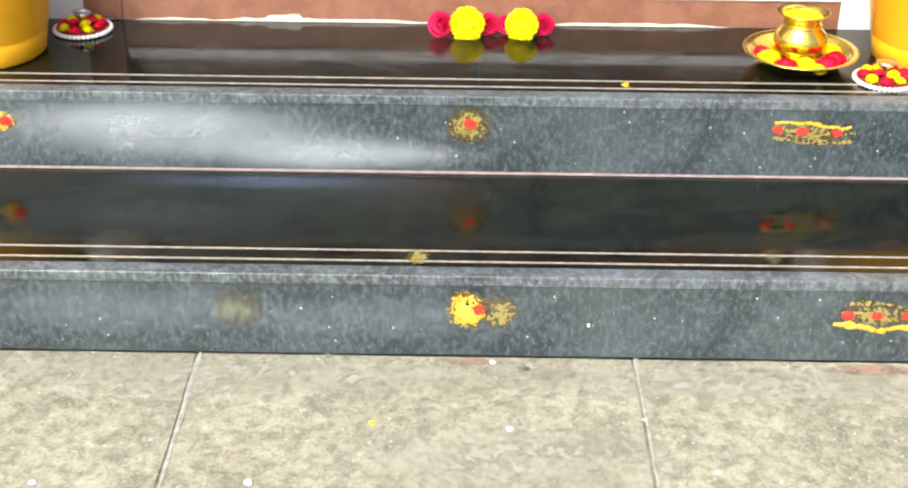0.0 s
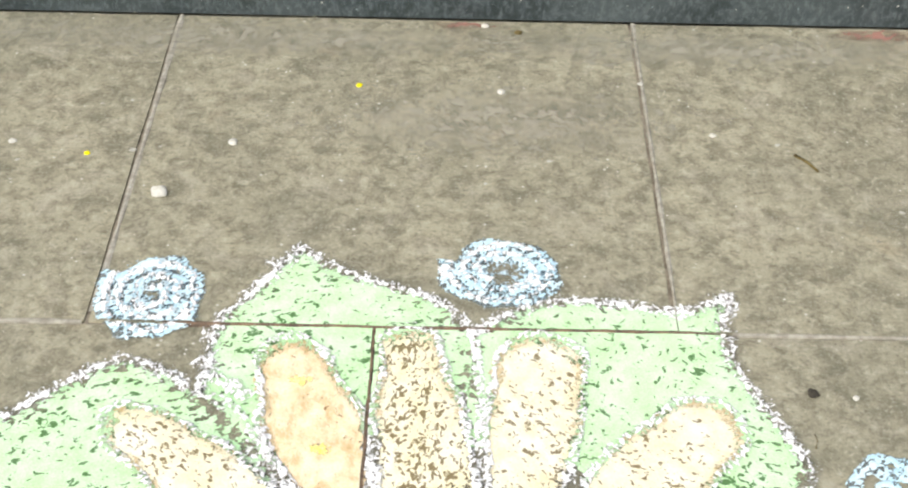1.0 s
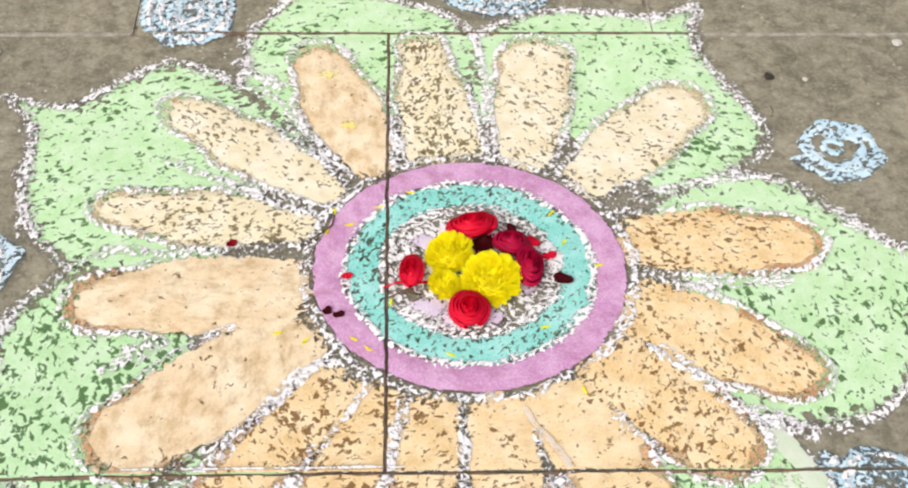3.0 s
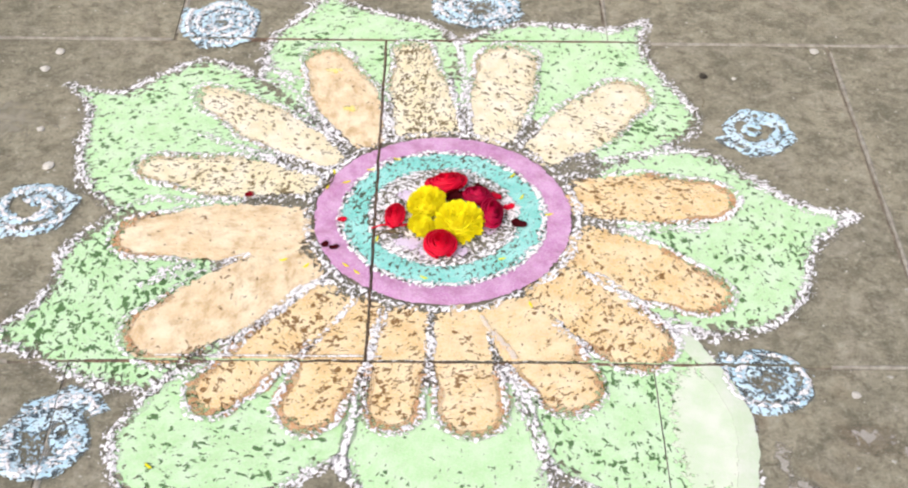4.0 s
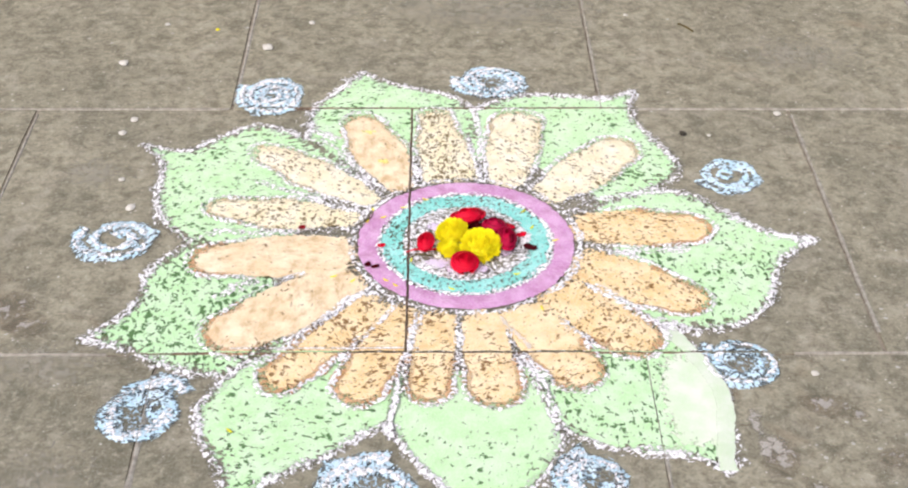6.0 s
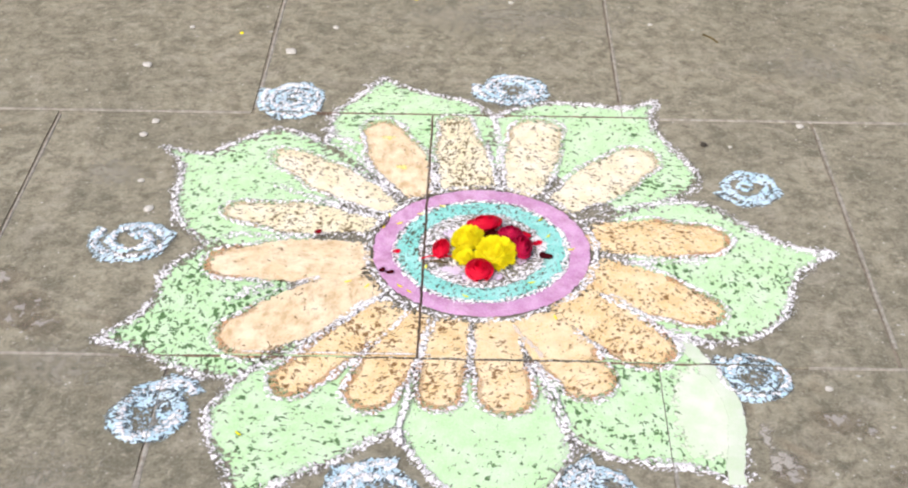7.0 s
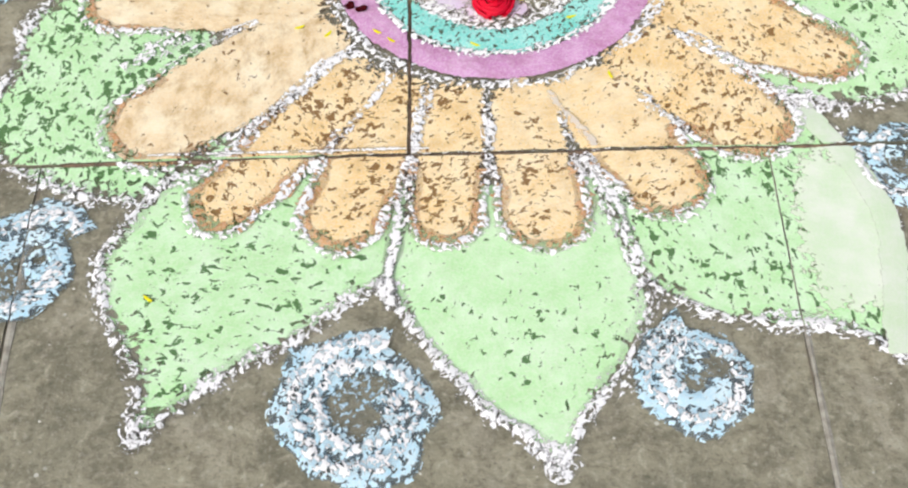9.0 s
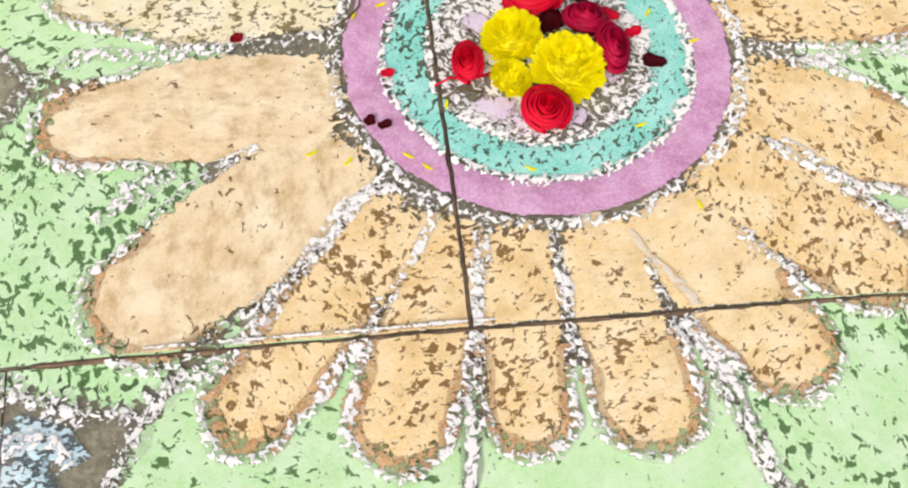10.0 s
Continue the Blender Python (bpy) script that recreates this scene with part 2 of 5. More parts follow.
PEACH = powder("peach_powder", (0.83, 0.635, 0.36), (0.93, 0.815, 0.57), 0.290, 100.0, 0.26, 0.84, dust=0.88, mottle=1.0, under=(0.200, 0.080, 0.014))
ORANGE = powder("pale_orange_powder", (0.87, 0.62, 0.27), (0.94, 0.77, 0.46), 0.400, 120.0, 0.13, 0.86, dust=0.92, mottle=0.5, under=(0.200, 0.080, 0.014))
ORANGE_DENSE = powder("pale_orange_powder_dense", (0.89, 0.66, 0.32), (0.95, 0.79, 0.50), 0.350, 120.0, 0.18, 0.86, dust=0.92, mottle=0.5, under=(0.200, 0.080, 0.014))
RIM = powder("burnt_orange_grains", (0.60, 0.29, 0.09), (0.76, 0.45, 0.20), 0.510, 130.0, 0.10, 0.4, 0.05, 0.25, 0.0, (0.17, 0.075, 0.03))
RIM_PALE = powder("ochre_grains", (0.56, 0.42, 0.19), (0.74, 0.60, 0.36), 0.560, 130.0, 0.10, 0.4, 0.05, 0.1, 0.0, (0.17, 0.12, 0.06))
PINK = powder("mauve_pink_powder", (0.58, 0.245, 0.52), (0.71, 0.39, 0.66), 0.23, 110.0, 0.42, 0.70, mottle=0.6, under=(0.16, 0.10, 0.14))
TEAL = powder("turquoise_powder", (0.15, 0.66, 0.58), (0.32, 0.78, 0.72), 0.405, 140.0, 0.14, 0.72)
LAVENDER = powder("lavender_powder", (0.66, 0.54, 0.76), (0.80, 0.72, 0.86), 0.36, 150.0, 0.2, 0.4)
BARE = (0.085, 0.078, 0.070)
WHITE = powder("white_chalk_powder", (0.90, 0.89, 0.90), (0.95, 0.94, 0.96), 0.487, 140.0, 0.08, 0.5, 0.0, 0.10, 0.0, BARE)
WHITE_SOLID = powder("white_chalk_heaped", (0.88, 0.87, 0.88), (0.94, 0.93, 0.95), 0.42, 120.0, 0.34, 0.1, 0.0, 0.3, 0.0, BARE)
WHITE_FILM = powder("white_chalk_film", (0.90, 0.84, 0.80), (0.92, 0.88, 0.86), 0.40, 150.0, 0.20, 0.1, 0.45, 0.4)
WHITE_MID = powder("white_chalk_grains", (0.88, 0.87, 0.89), (0.93, 0.92, 0.94), 0.485, 150.0, 0.06, 0.8, 0.0, 0.2, 0.0, BARE)
WHITE_THIN = powder("white_chalk_scatter", (0.88, 0.88, 0.89), (0.93, 0.93, 0.94), 0.555, 140.0, 0.08, 0.6, 0.0, 0.12, 0.0, BARE)
BLUE = powder("sky_blue_powder", (0.46, 0.71, 0.85), (0.68, 0.85, 0.93), 0.440, 140.0, 0.12, 0.4, 0.0, 0.5, under=(0.10, 0.14, 0.17))
BLUE_THIN = powder("sky_blue_haze", (0.40, 0.62, 0.78), (0.60, 0.77, 0.88), 0.555, 140.0, 0.08, 0.6, 0.15, 0.25)
# turmeric on the risers; also the yellow reflections painted on the treads
TURMERIC_AND_GLINT = powder("turmeric_paste_and_glint", (0.72, 0.42, 0.015), (0.74, 0.50, 0.06), 0.36, 150.0, 0.24, 0.45, 0.15, 0.5, white=0.06)
TURMERIC_AND_GLINT_FAINT = powder("faded_turmeric_and_glint", (0.46, 0.36, 0.06), (0.40, 0.34, 0.12), 0.45, 130.0, 0.2, 0.3, 0.42, 0.5, white=0.06)
TURMERIC_AND_GLINT_TRACE = powder("turmeric_trace_and_glint", (0.30, 0.31, 0.17), (0.28, 0.30, 0.20), 0.47, 110.0, 0.2, 0.2, 0.62, 0.7, white=0.06)
TURMERIC_DAB = powder("yellow_powder_dab", (0.92, 0.78, 0.14), (0.92, 0.82, 0.34), 0.30, 150.0, 0.3, 0.1, 0.05, 0.0)
KUMKUM = powder("red_vermilion_powder", (0.80, 0.025, 0.018), (0.82, 0.05, 0.03), 0.28, 150.0, 0.22, 0.5, white=0.03)
# grey film that paints a sky sheen on the lower riser
SHEEN_GREY = powder("grey_sheen_film", (0.20, 0.24, 0.27), (0.26, 0.30, 0.33), 0.60, 120.0, 0.10, 0.0, 0.55, 0.7, 0.0, (0.18, 0.22, 0.25), 0.1, 0.1)
WORN = powder("pale_worn_film", (0.43, 0.405, 0.325), (0.49, 0.465, 0.375), 0.52, 55.0, 0.15, 0.0, 0.45, 0.6, 0.0, (0.39, 0.365, 0.29), 0.1, 0.1)
KUMKUM_STAIN = powder("faded_red_stain", (0.55, 0.24, 0.20), (0.46, 0.26, 0.22), 0.44, 45.0, 0.16, 0.1, 0.5, white=0.06)
# white dust and the glare on the upper riser, in one colour
DUST_GLARE = powder("white_dust_and_glare", (0.50, 0.53, 0.56), (0.62, 0.65, 0.68), 0.64, 260.0, 0.05, 0.0, 0.52, 0.85, 0.0, (0.44, 0.48, 0.52), fade=0.1)
# bluish reflection on the lower tread, painted as a pale film
SHEEN_BLUE = powder("bluish_sheen_film", (0.30, 0.38, 0.58), (0.38, 0.45, 0.62), 0.60, 90.0, 0.20, 0.0, 0.78, 0.7, 0.0, (0.2, 0.25, 0.4), 0.1, 0.1)
LIME = powder("scraped_lime_film", (0.50, 0.465, 0.40), (0.56, 0.525, 0.46), 0.42, 70.0, 0.20, 0.3, 0.35, 0.3, 0.0, (0.36, 0.33, 0.28))
STAIN = powder("worn_pale_stain", (0.55, 0.52, 0.46), (0.60, 0.57, 0.52), 0.46, 60.0, 0.25, 0.0, 0.45)

YELLOW_PETAL = petal_material("yellow_chrysanthemum_petal", (1.0, 0.96, 0.012), (1.0, 0.88, 0.004), 0.6, 0.25)
RED_PETAL = petal_material("crimson_rose_petal", (0.90, 0.006, 0.050), (0.76, 0.004, 0.034), 0.5, 0.35)
PINK_PETAL = petal_material("magenta_rose_petal", (0.90, 0.03, 0.17), (0.75, 0.015, 0.10), 0.45)
DUSKY_PETAL = petal_material("dusky_magenta_petal", (0.74, 0.008, 0.095), (0.46, 0.004, 0.045), 0.45)
DARK_RED = petal_material("dark_red_petal", (0.42, 0.006, 0.02), (0.25, 0.004, 0.012), 0.5)
DARK_PETAL = petal_material("withered_dark_red_petal", (0.13, 0.004, 0.01), (0.05, 0.002, 0.004), 0.5)
GREEN_SEPAL = petal_material("green_sepal", (0.10, 0.17, 0.04), (0.06, 0.10, 0.02))
BRASS = plain("polished_brass", (0.96, 0.70, 0.13), 0.20, 1.0, vary=0.12, scale=30.0, relief=0.05)
SILVER = plain("silver_metal", (0.80, 0.80, 0.80), 0.25, 1.0, vary=0.1, relief=0.05)
POT = plain("orange_yellow_plastic", (0.95, 0.46, 0.012), 0.38, vary=0.08, scale=10.0, relief=0.03)
PEARL = plain("white_pearl_bead", (0.86, 0.83, 0.80), 0.25, vary=0.05)
RED_CLOTH = plain("dark_red_plate_cloth", (0.30, 0.03, 0.03), 0.8, vary=0.3, scale=80.0)
CHIP = plain("white_stone_chip", (0.66, 0.64, 0.58), 0.8, vary=0.2, scale=120.0)
FLAKE = plain("dull_lime_flake", (0.50, 0.48, 0.42), 0.9, vary=0.3, scale=120.0)
SEED = plain("dark_seed_husk", (0.05, 0.042, 0.030), 0.8, vary=0.4, scale=90.0)
TWIG = plain("dry_twig", (0.16, 0.12, 0.04), 0.8, vary=0.4, scale=90.0)
SOIL = plain("potting_soil", (0.05, 0.035, 0.025), 0.95, vary=0.4, scale=60.0, relief=0.6)

# ---- mesh tools ----
CX, CY = 0.098, 0.290  # middle of the floor drawing
JOINT = 0.0033  # half the width of a joint
ROW_JOINTS = ((0.75, 1.468, (-0.355, 0.373)), (0.0, 0.75, (-0.735, 0.0, 0.742)), (-0.745, 0.0, (-0.380, 0.369)))


def link(name, bm, material, parent=None, label="", smooth=False):
    mesh = bpy.data.meshes.new(name)
    bm.to_mesh(mesh)
    bm.free()
    mesh.materials.append(material)
    if smooth:
        mesh.polygons.foreach_set("use_smooth", [True] * len(mesh.polygons))
    ob = new(name, mesh)
    if parent:
        ob.parent = parent
    return tagged(ob, label)


def part(name, bm, material, parent, label="", smooth=False):
    return link(name, bm, material, parent, label, smooth)


def base(name, label, category, group="", kind="", at=(0, 0, 0)):
    ob = new(name)
    ob.empty_display_size = 0.05
    ob.location = at
    return tagged(ob, label, category, group, kind)


def box(x0, x1, y0, y1, z0, z1, bevel=0.0, segments=2):
    bm = bmesh.new()
    bmesh.ops.create_cube(bm, size=1.0)
    bmesh.ops.transform(bm, verts=bm.verts, matrix=Matrix.Translation(((x0 + x1) / 2, (y0 + y1) / 2, (z0 + z1) / 2)) @ Matrix.Diagonal((x1 - x0, y1 - y0, z1 - z0, 1)))
    if bevel:
        bmesh.ops.bevel(bm, geom=bm.edges[:], offset=bevel, segments=segments, affect="EDGES", profile=0.6)
    return bm


def lathe(profile, around=40):
    """A turned body from (radius, height) pairs."""
    bm = bmesh.new()
    rings = []
    for r, z in profile:
        if r < 1e-5:
            rings.append([bm.verts.new((0, 0, z))])
        else:
            rings.append([bm.verts.new((r * math.cos(k * math.tau / around), r * math.sin(k * math.tau / around), z)) for k in range(around)])
    for a, b in zip(rings, rings[1:]):
        for k in range(around):
            j = (k + 1) % around
            if len(a) == 1 and len(b) > 1:
                bm.faces.new((a[0], b[j], b[k]))
            elif len(b) == 1 and len(a) > 1:
                bm.faces.new((a[k], a[j], b[0]))
            elif len(a) > 1:
                bm.faces.new((a[k], a[j], b[j], b[k]))
    bmesh.ops.recalc_face_normals(bm, faces=bm.faces)
    return bm


def wobble(x, y, amount, scale=22.0, seed=0.0):
    v = noise.noise_vector((x * scale, y * scale, seed))
    return x + amount * v.x, y + amount * v.y


def cut_joints(bm):
    """Opens the powder where it has fallen into the joints between the slabs."""
    strips = []
    for y in (0.0, 0.75):
        strips.append((1, y, JOINT * 0.75, -9, 9))
    for y0, y1, xs in ROW_JOINTS:
        for x in xs:
            strips.append((0, x, JOINT * (0.65 if y0 == 0.0 else 0.25), y0, y1))
    for axis, at, half, lo, hi in strips:
        values = [v.co[axis] for v in bm.verts]
        if not values or min(values) > at + half or max(values) < at - half:
            continue
        if axis == 0 and (min(v.co.y for v in bm.verts) > hi or max(v.co.y for v in bm.verts) < lo):
            continue
        normal = Vector((1, 0, 0)) if axis == 0 else Vector((0, 1, 0))
        for side in (-half, half):
            bmesh.ops.bisect_plane(bm, geom=bm.verts[:] + bm.edges[:] + bm.faces[:], plane_co=normal * (at + side), plane_no=normal)
        gone = []
        for f in bm.faces:
            c = f.calc_center_median()
            if abs(c[axis] - at) < half and (axis == 1 or lo < c.y < hi):
                gone.append(f)
        bmesh.ops.delete(bm, geom=gone, context="FACES")
        for v in bm.verts:
            if abs(abs(v.co[axis] - at) - half) < 1e-5 and (axis == 1 or lo < v.co.y < hi):
                v.co[axis] += min(half * 0.7, 0.0022) * (noise.noise((v.co.x * 60, v.co.y * 60, 7.7)) + 0.5 * noise.noise((v.co.x * 220, v.co.y * 220, 3.1)))
    return bm


def patch(outline, z, dome=0.0012, middle=None, cut=True):
    """A heap of powder inside an outline; UV v runs from 0 in the middle to 1 at the rim."""
    bm = bmesh.new()
    uv = bm.loops.layers.uv.new("UVMap")
    n = len(outline)
    mx, my = middle or (sum(p[0] for p in outline) / n, sum(p[1] for p in outline) / n)
    levels = (0.3, 0.6, 0.8, 0.92, 1.0)
    rings = [[bm.verts.new((mx + (x - mx) * f, my + (y - my) * f, z + dome * (1 - f ** 3) + 0.0002 * noise.noise((x * f * 40, y * f * 40, z)))) for x, y in outline] for f in levels]
    top = bm.verts.new((mx, my, z + dome))
    for k in range(n):
        j = (k + 1) % n
        f = bm.faces.new((top, rings[0][k], rings[0][j]))
        for loop, v in zip(f.loops, (0, 0.3, 0.3)):
            loop[uv].uv = (k / n, v)
        for a, b, va, vb in zip(rings, rings[1:], levels, levels[1:]):
            f = bm.faces.new((a[k], b[k], b[j], a[j]))
            for loop, v in zip(f.loops, (va, vb, vb, va)):
                loop[uv].uv = (k / n, v)
    bmesh.ops.recalc_face_normals(bm, faces=bm.faces)
    return cut_joints(bm) if cut else bm


def ribbon(points, width, z, closed=False, crown=0.0015, waver=0.0045, seed=0.0, cut=True, vary=0.85):
    """A trickled line of powder along points."""
    bm = bmesh.new()
    uv = bm.loops.layers.uv.new("UVMap")
    n = len(points)
    rows = []
    for k, (x, y) in enumerate(points):
        a, b = (points[k - 1], points[(k + 1) % n]) if closed else (points[max(k - 1, 0)], points[min(k + 1, n - 1)])
        d = Vector((b[0] - a[0], b[1] - a[1]))
        d = d.normalized() if d.length > 1e-9 else Vector((1, 0))
        x, y = wobble(x, y, waver, 40.0, seed)
        w = width * 0.5 * (1.05 + vary * noise.noise((x * 38, y * 38, seed + 3)))
        rows.append([bm.verts.new((x - d.y * w * s, y + d.x * w * s, z + crown * (1 - s * s))) for s in (-1, -0.5, 0, 0.5, 1)])
    spread = (1, 0.5, 0, 0.5, 1)
    for k in range(n if closed else n - 1):
        a, b = rows[k], rows[(k + 1) % n]
        for i in range(4):
            f = bm.faces.new((a[i], b[i], b[i + 1], a[i + 1]))
            for loop, v in zip(f.loops, (spread[i], spread[i], spread[i + 1], spread[i + 1])):
                loop[uv].uv = (k / n, v)
    bmesh.ops.recalc_face_normals(bm, faces=bm.faces)
    return cut_joints(bm) if cut else bm


def polar(angle, radius):
    return CX + radius * math.cos(radians(angle)), CY + radius * math.sin(radians(angle))


# ---- the ground and the slabs ----
bm = bmesh.new()
bmesh.ops.create_grid(bm, x_segments=8, y_segments=8, size=400)
bmesh.ops.translate(bm, verts=bm.verts, vec=(0, 0, -0.030))
tagged(link("ground", bm, EARTH), "grey-brown trodden ground round the paved forecourt", "ground", kind="structure")

pavement = base("pavement", "forecourt of square grey slate slabs with open mortar joints", "pavement", kind="structure")
part("mortar_bed", box(-2.948, 2.968, -3.698, 1.466, -0.028, -0.0045), MORTAR, pavement, "dark cement bedding in the joints")


def slab(x0, x1, y0, y1, seed):
    """One slab with a worn, slightly uneven edge."""
    steps = 14
    bm = bmesh.new()
    x0, x1, y0, y1 = x0 + JOINT, x1 - JOINT, y0 + JOINT, y1 - JOINT
    grid = []
    for j in range(steps + 1):
        row = []
        for i in range(steps + 1):
            x, y = x0 + (x1 - x0) * i / steps, y0 + (y1 - y0) * j / steps
            rim = i in (0, steps) or j in (0, steps)
            z = -0.0003 - 0.0005 * abs(noise.noise((x * 9, y * 9, seed)))
            if rim:
                x, y = wobble(x, y, 0.0018, 30.0, seed)
                z -= 0.0014
            row.append(bm.verts.new((x, y, z)))
        grid.append(row)
    for j in range(steps):
        for i in range(steps):
            bm.faces.new((grid[j][i], grid[j][i + 1], grid[j + 1][i + 1], grid[j + 1][i]))
    rim = [e for e in bm.edges if e.is_boundary]
    made = bmesh.ops.extrude_edge_only(bm, edges=rim)["geom"]
    for v in made:
        if isinstance(v, bmesh.types.BMVert):
            v.co.z = -0.02
    bmesh.ops.recalc_face_normals(bm, faces=bm.faces)
    return part("slab", bm, SLAB, pavement)


ROWS_Y = (-3.70, -2.96, -2.22, -1.485, -0.745, 0.0, 0.75, 1.468)
for row, (ya, yb) in enumerate(zip(ROWS_Y, ROWS_Y[1:])):
    xs = (-2.95, -2.21, -1.47, -0.735, 0.0, 0.742, 1.48, 2.22, 2.97) if row % 2 else (-2.95, -2.59, -1.85, -1.10, -0.38 + 0.025 * (row == 6), 0.371, 1.11, 1.85, 2.59, 2.97)
    for xa, xb in zip(xs, xs[1:]):
        slab(xa, xb, ya, yb, row * 10 + xa)


def pointing(a, b, wide, seed, stuff=None, sunk=0.0):
    """A ragged bead of mortar left in a joint."""
    bm = bmesh.new()
    a, b = Vector(a), Vector(b)
    d = (b - a).normalized()
    side = Vector((-d.y, d.x))
    steps = max(4, int((b - a).length / 0.02))
    rows = []
    for k in range(steps + 1):
        p = a + (b - a) * k / steps
        w = wide * (0.75 + 0.6 * noise.noise((p.x * 30, p.y * 30, seed)))
        h = 0.0007 - sunk - 0.0022 * abs(noise.noise((p.x * 12, p.y * 12, seed + 5)))
        rows.append([bm.verts.new((p.x + side.x * q, p.y + side.y * q, z)) for q, z in ((-w, -0.0085), (-w * 0.8, h - 0.001), (0, h), (w * 0.8, h - 0.001), (w, -0.0085))])
    for r0, r1 in zip(rows, rows[1:]):
        for i in range(4):
            bm.faces.new((r0[i], r1[i], r1[i + 1], r0[i + 1]))
    bmesh.ops.recalc_face_normals(bm, faces=bm.faces)
    return part("pointing", bm, stuff or POINTING, pavement)


for x, y0, y1 in ((-0.3525, 0.77, 1.466), (0.3735, 0.77, 1.466), (-1.09, 0.77, 1.466), (1.11, 0.77, 1.466), (-0.379, -0.74, -0.05), (0.370, -0.74, -0.02), (0.744, 0.05, 0.73), (-0.733, 0.02, 0.73)):
    pointing((x + 0.0018, y0), (x + 0.0018, y1), 0.0068 if x in (-0.3525, -0.379) else 0.0042, x)
for x0, x1, y in ((-2.2, -0.36, 0.751), (0.44, 2.2, 0.751), (-2.2, -0.46, 0.0015), (0.60, 2.2, 0.001)):
    pointing((x0, y + 0.0008), (x1, y + 0.0008), 0.0042, x0)

for x0, x1, y in ((-0.36, 0.46, 0.0), (-0.26, 0.40, 0.75)):
    pointing((x0, y), (x1, y), 0.0034, x0 + 3, DIRT, -0.0026)
pointing((0.0, 0.006), (0.0, 0.744), 0.0026, 8.8, DIRT, -0.0026)

# ---- the granite steps ----
LEFT, RIGHT = -1.75, 1.85


def granite_step(front, back, low, high, label):
    step = base("granite_step", label, "step", "entrance steps", at=(0, front, low))
    inv = Matrix.Translation((0, -front, -low))

    def add(name, bm, material, text=""):
        bmesh.ops.transform(bm, verts=bm.verts, matrix=inv)
        return part(name, bm, material, step, text)

    add("riser", box(LEFT, RIGHT, front, front + 0.03, low, high - 0.019), ROUGH_GRANITE, "rough flamed black granite face with white grains")
    add("nosing", box(LEFT, RIGHT, front - 0.0008, front + 0.032, high - 0.019, high, 0.003, 3), EDGE_GRANITE, "lighter honed front edge")
    add("tread", box(LEFT, RIGHT, front + 0.0325, back, high - 0.02, high - 0.0006), GLOSS_GRANITE, "mirror-polished black granite top")
    for y in (front + 0.048, front + 0.083):
        add("groove_line", box(LEFT, RIGHT, y - 0.0022, y + 0.0022, high - 0.003, high + 0.0003), GROOVE, "thin pale anti-slip line")
    add("core", box(LEFT + 0.01, RIGHT - 0.01, front + 0.031, back, low, high - 0.021), MORTAR, "cement core of the step")
    return step


granite_step(1.468, 1.846, 0.0, 0.152, "lower black granite step with a polished top and two pale lines")
granite_step(1.849, 2.228, 0.152, 0.305, "upper black granite step below the brown threshold, flowers on top")
bm = box(LEFT, RIGHT, 1.8435, 1.8465, 0.1525, 0.1565)
tagged(link("grout_line", bm, PINK_GROUT), "thin pinkish white grout line at the foot of the riser", "grout line", kind="structure")

# ---- threshold, door and walls ----
threshold = base("threshold", "brown painted wooden door threshold with chipped white lower edge", "threshold", kind="structure", at=(0, 2.228, 0.305))
bm = bmesh.new()
prof = ((0.0, 0.0), (0.0, 0.056), (0.022, 0.086), (0.14, 0.086), (0.14, 0.0))
ends = [[bm.verts.new((x, y, z)) for y, z in prof] for x in (-0.612, 0.842)]
for k in range(5):
    bm.faces.new((ends[0][k], ends[1][k], ends[1][(k + 1) % 5], ends[0][(k + 1) % 5]))
bm.faces.new(ends[0]), bm.faces.new(ends[1])
bmesh.ops.recalc_face_normals(bm, faces=bm.faces)
part("beam", bm, BROWN_PAINT, threshold)
bm = bmesh.new()
a = [bm.verts.new(p) for p in ((-0.61, -0.0012, 0.0572), (0.84, -0.0012, 0.0572), (0.84, 0.0200, 0.0868), (-0.61, 0.0200, 0.0868))]
f = bm.faces.new(a)
made = bmesh.ops.extrude_face_region(bm, geom=[f])["geom"]
bmesh.ops.translate(bm, verts=[v for v in made if isinstance(v, bmesh.types.BMVert)], vec=(0, -0.003, 0.002))
bmesh.ops.recalc_face_normals(bm, faces=bm.faces)
part("worn_edge", bm, SILL_GREY, threshold, "worn grey sloping upper edge")


def chipped_strip(x0, x1, height, seed, out=0.0012):
    """A ragged strip of bare primer along the foot of the beam."""
    bm = bmesh.new()
    steps = max(6, int((x1 - x0) / 0.012))
    low, top = [], []
    for k in range(steps + 1):
        x = x0 + (x1 - x0) * k / steps
        fade = min(1.0, 6 * k / steps, 6 * (steps - k) / steps)
        h = height * fade * (0.55 + 0.9 * abs(noise.noise((x * 23, seed, 0)))) + 0.0008
        low.append(bm.verts.new((x, -out, 0.0004)))
        top.append(bm.verts.new((x, -out, h)))
    for k in range(steps):
        bm.faces.new((low[k], low[k + 1], top[k + 1], top[k]))
    return bm


for x0, x1, h, seed in ((-0.59, -0.42, 0.006, 1.3), (-0.44, 0.02, 0.009, 2.1), (0.24, 0.62, 0.008, 4.2), (-0.05, 0.30, 0.004, 6.2)):
    part("paint_chip", chipped_strip(x0, x1, h, seed, 0.001 + 0.0004 * seed), CHIPPED, threshold, "bare pale primer where the paint flaked")
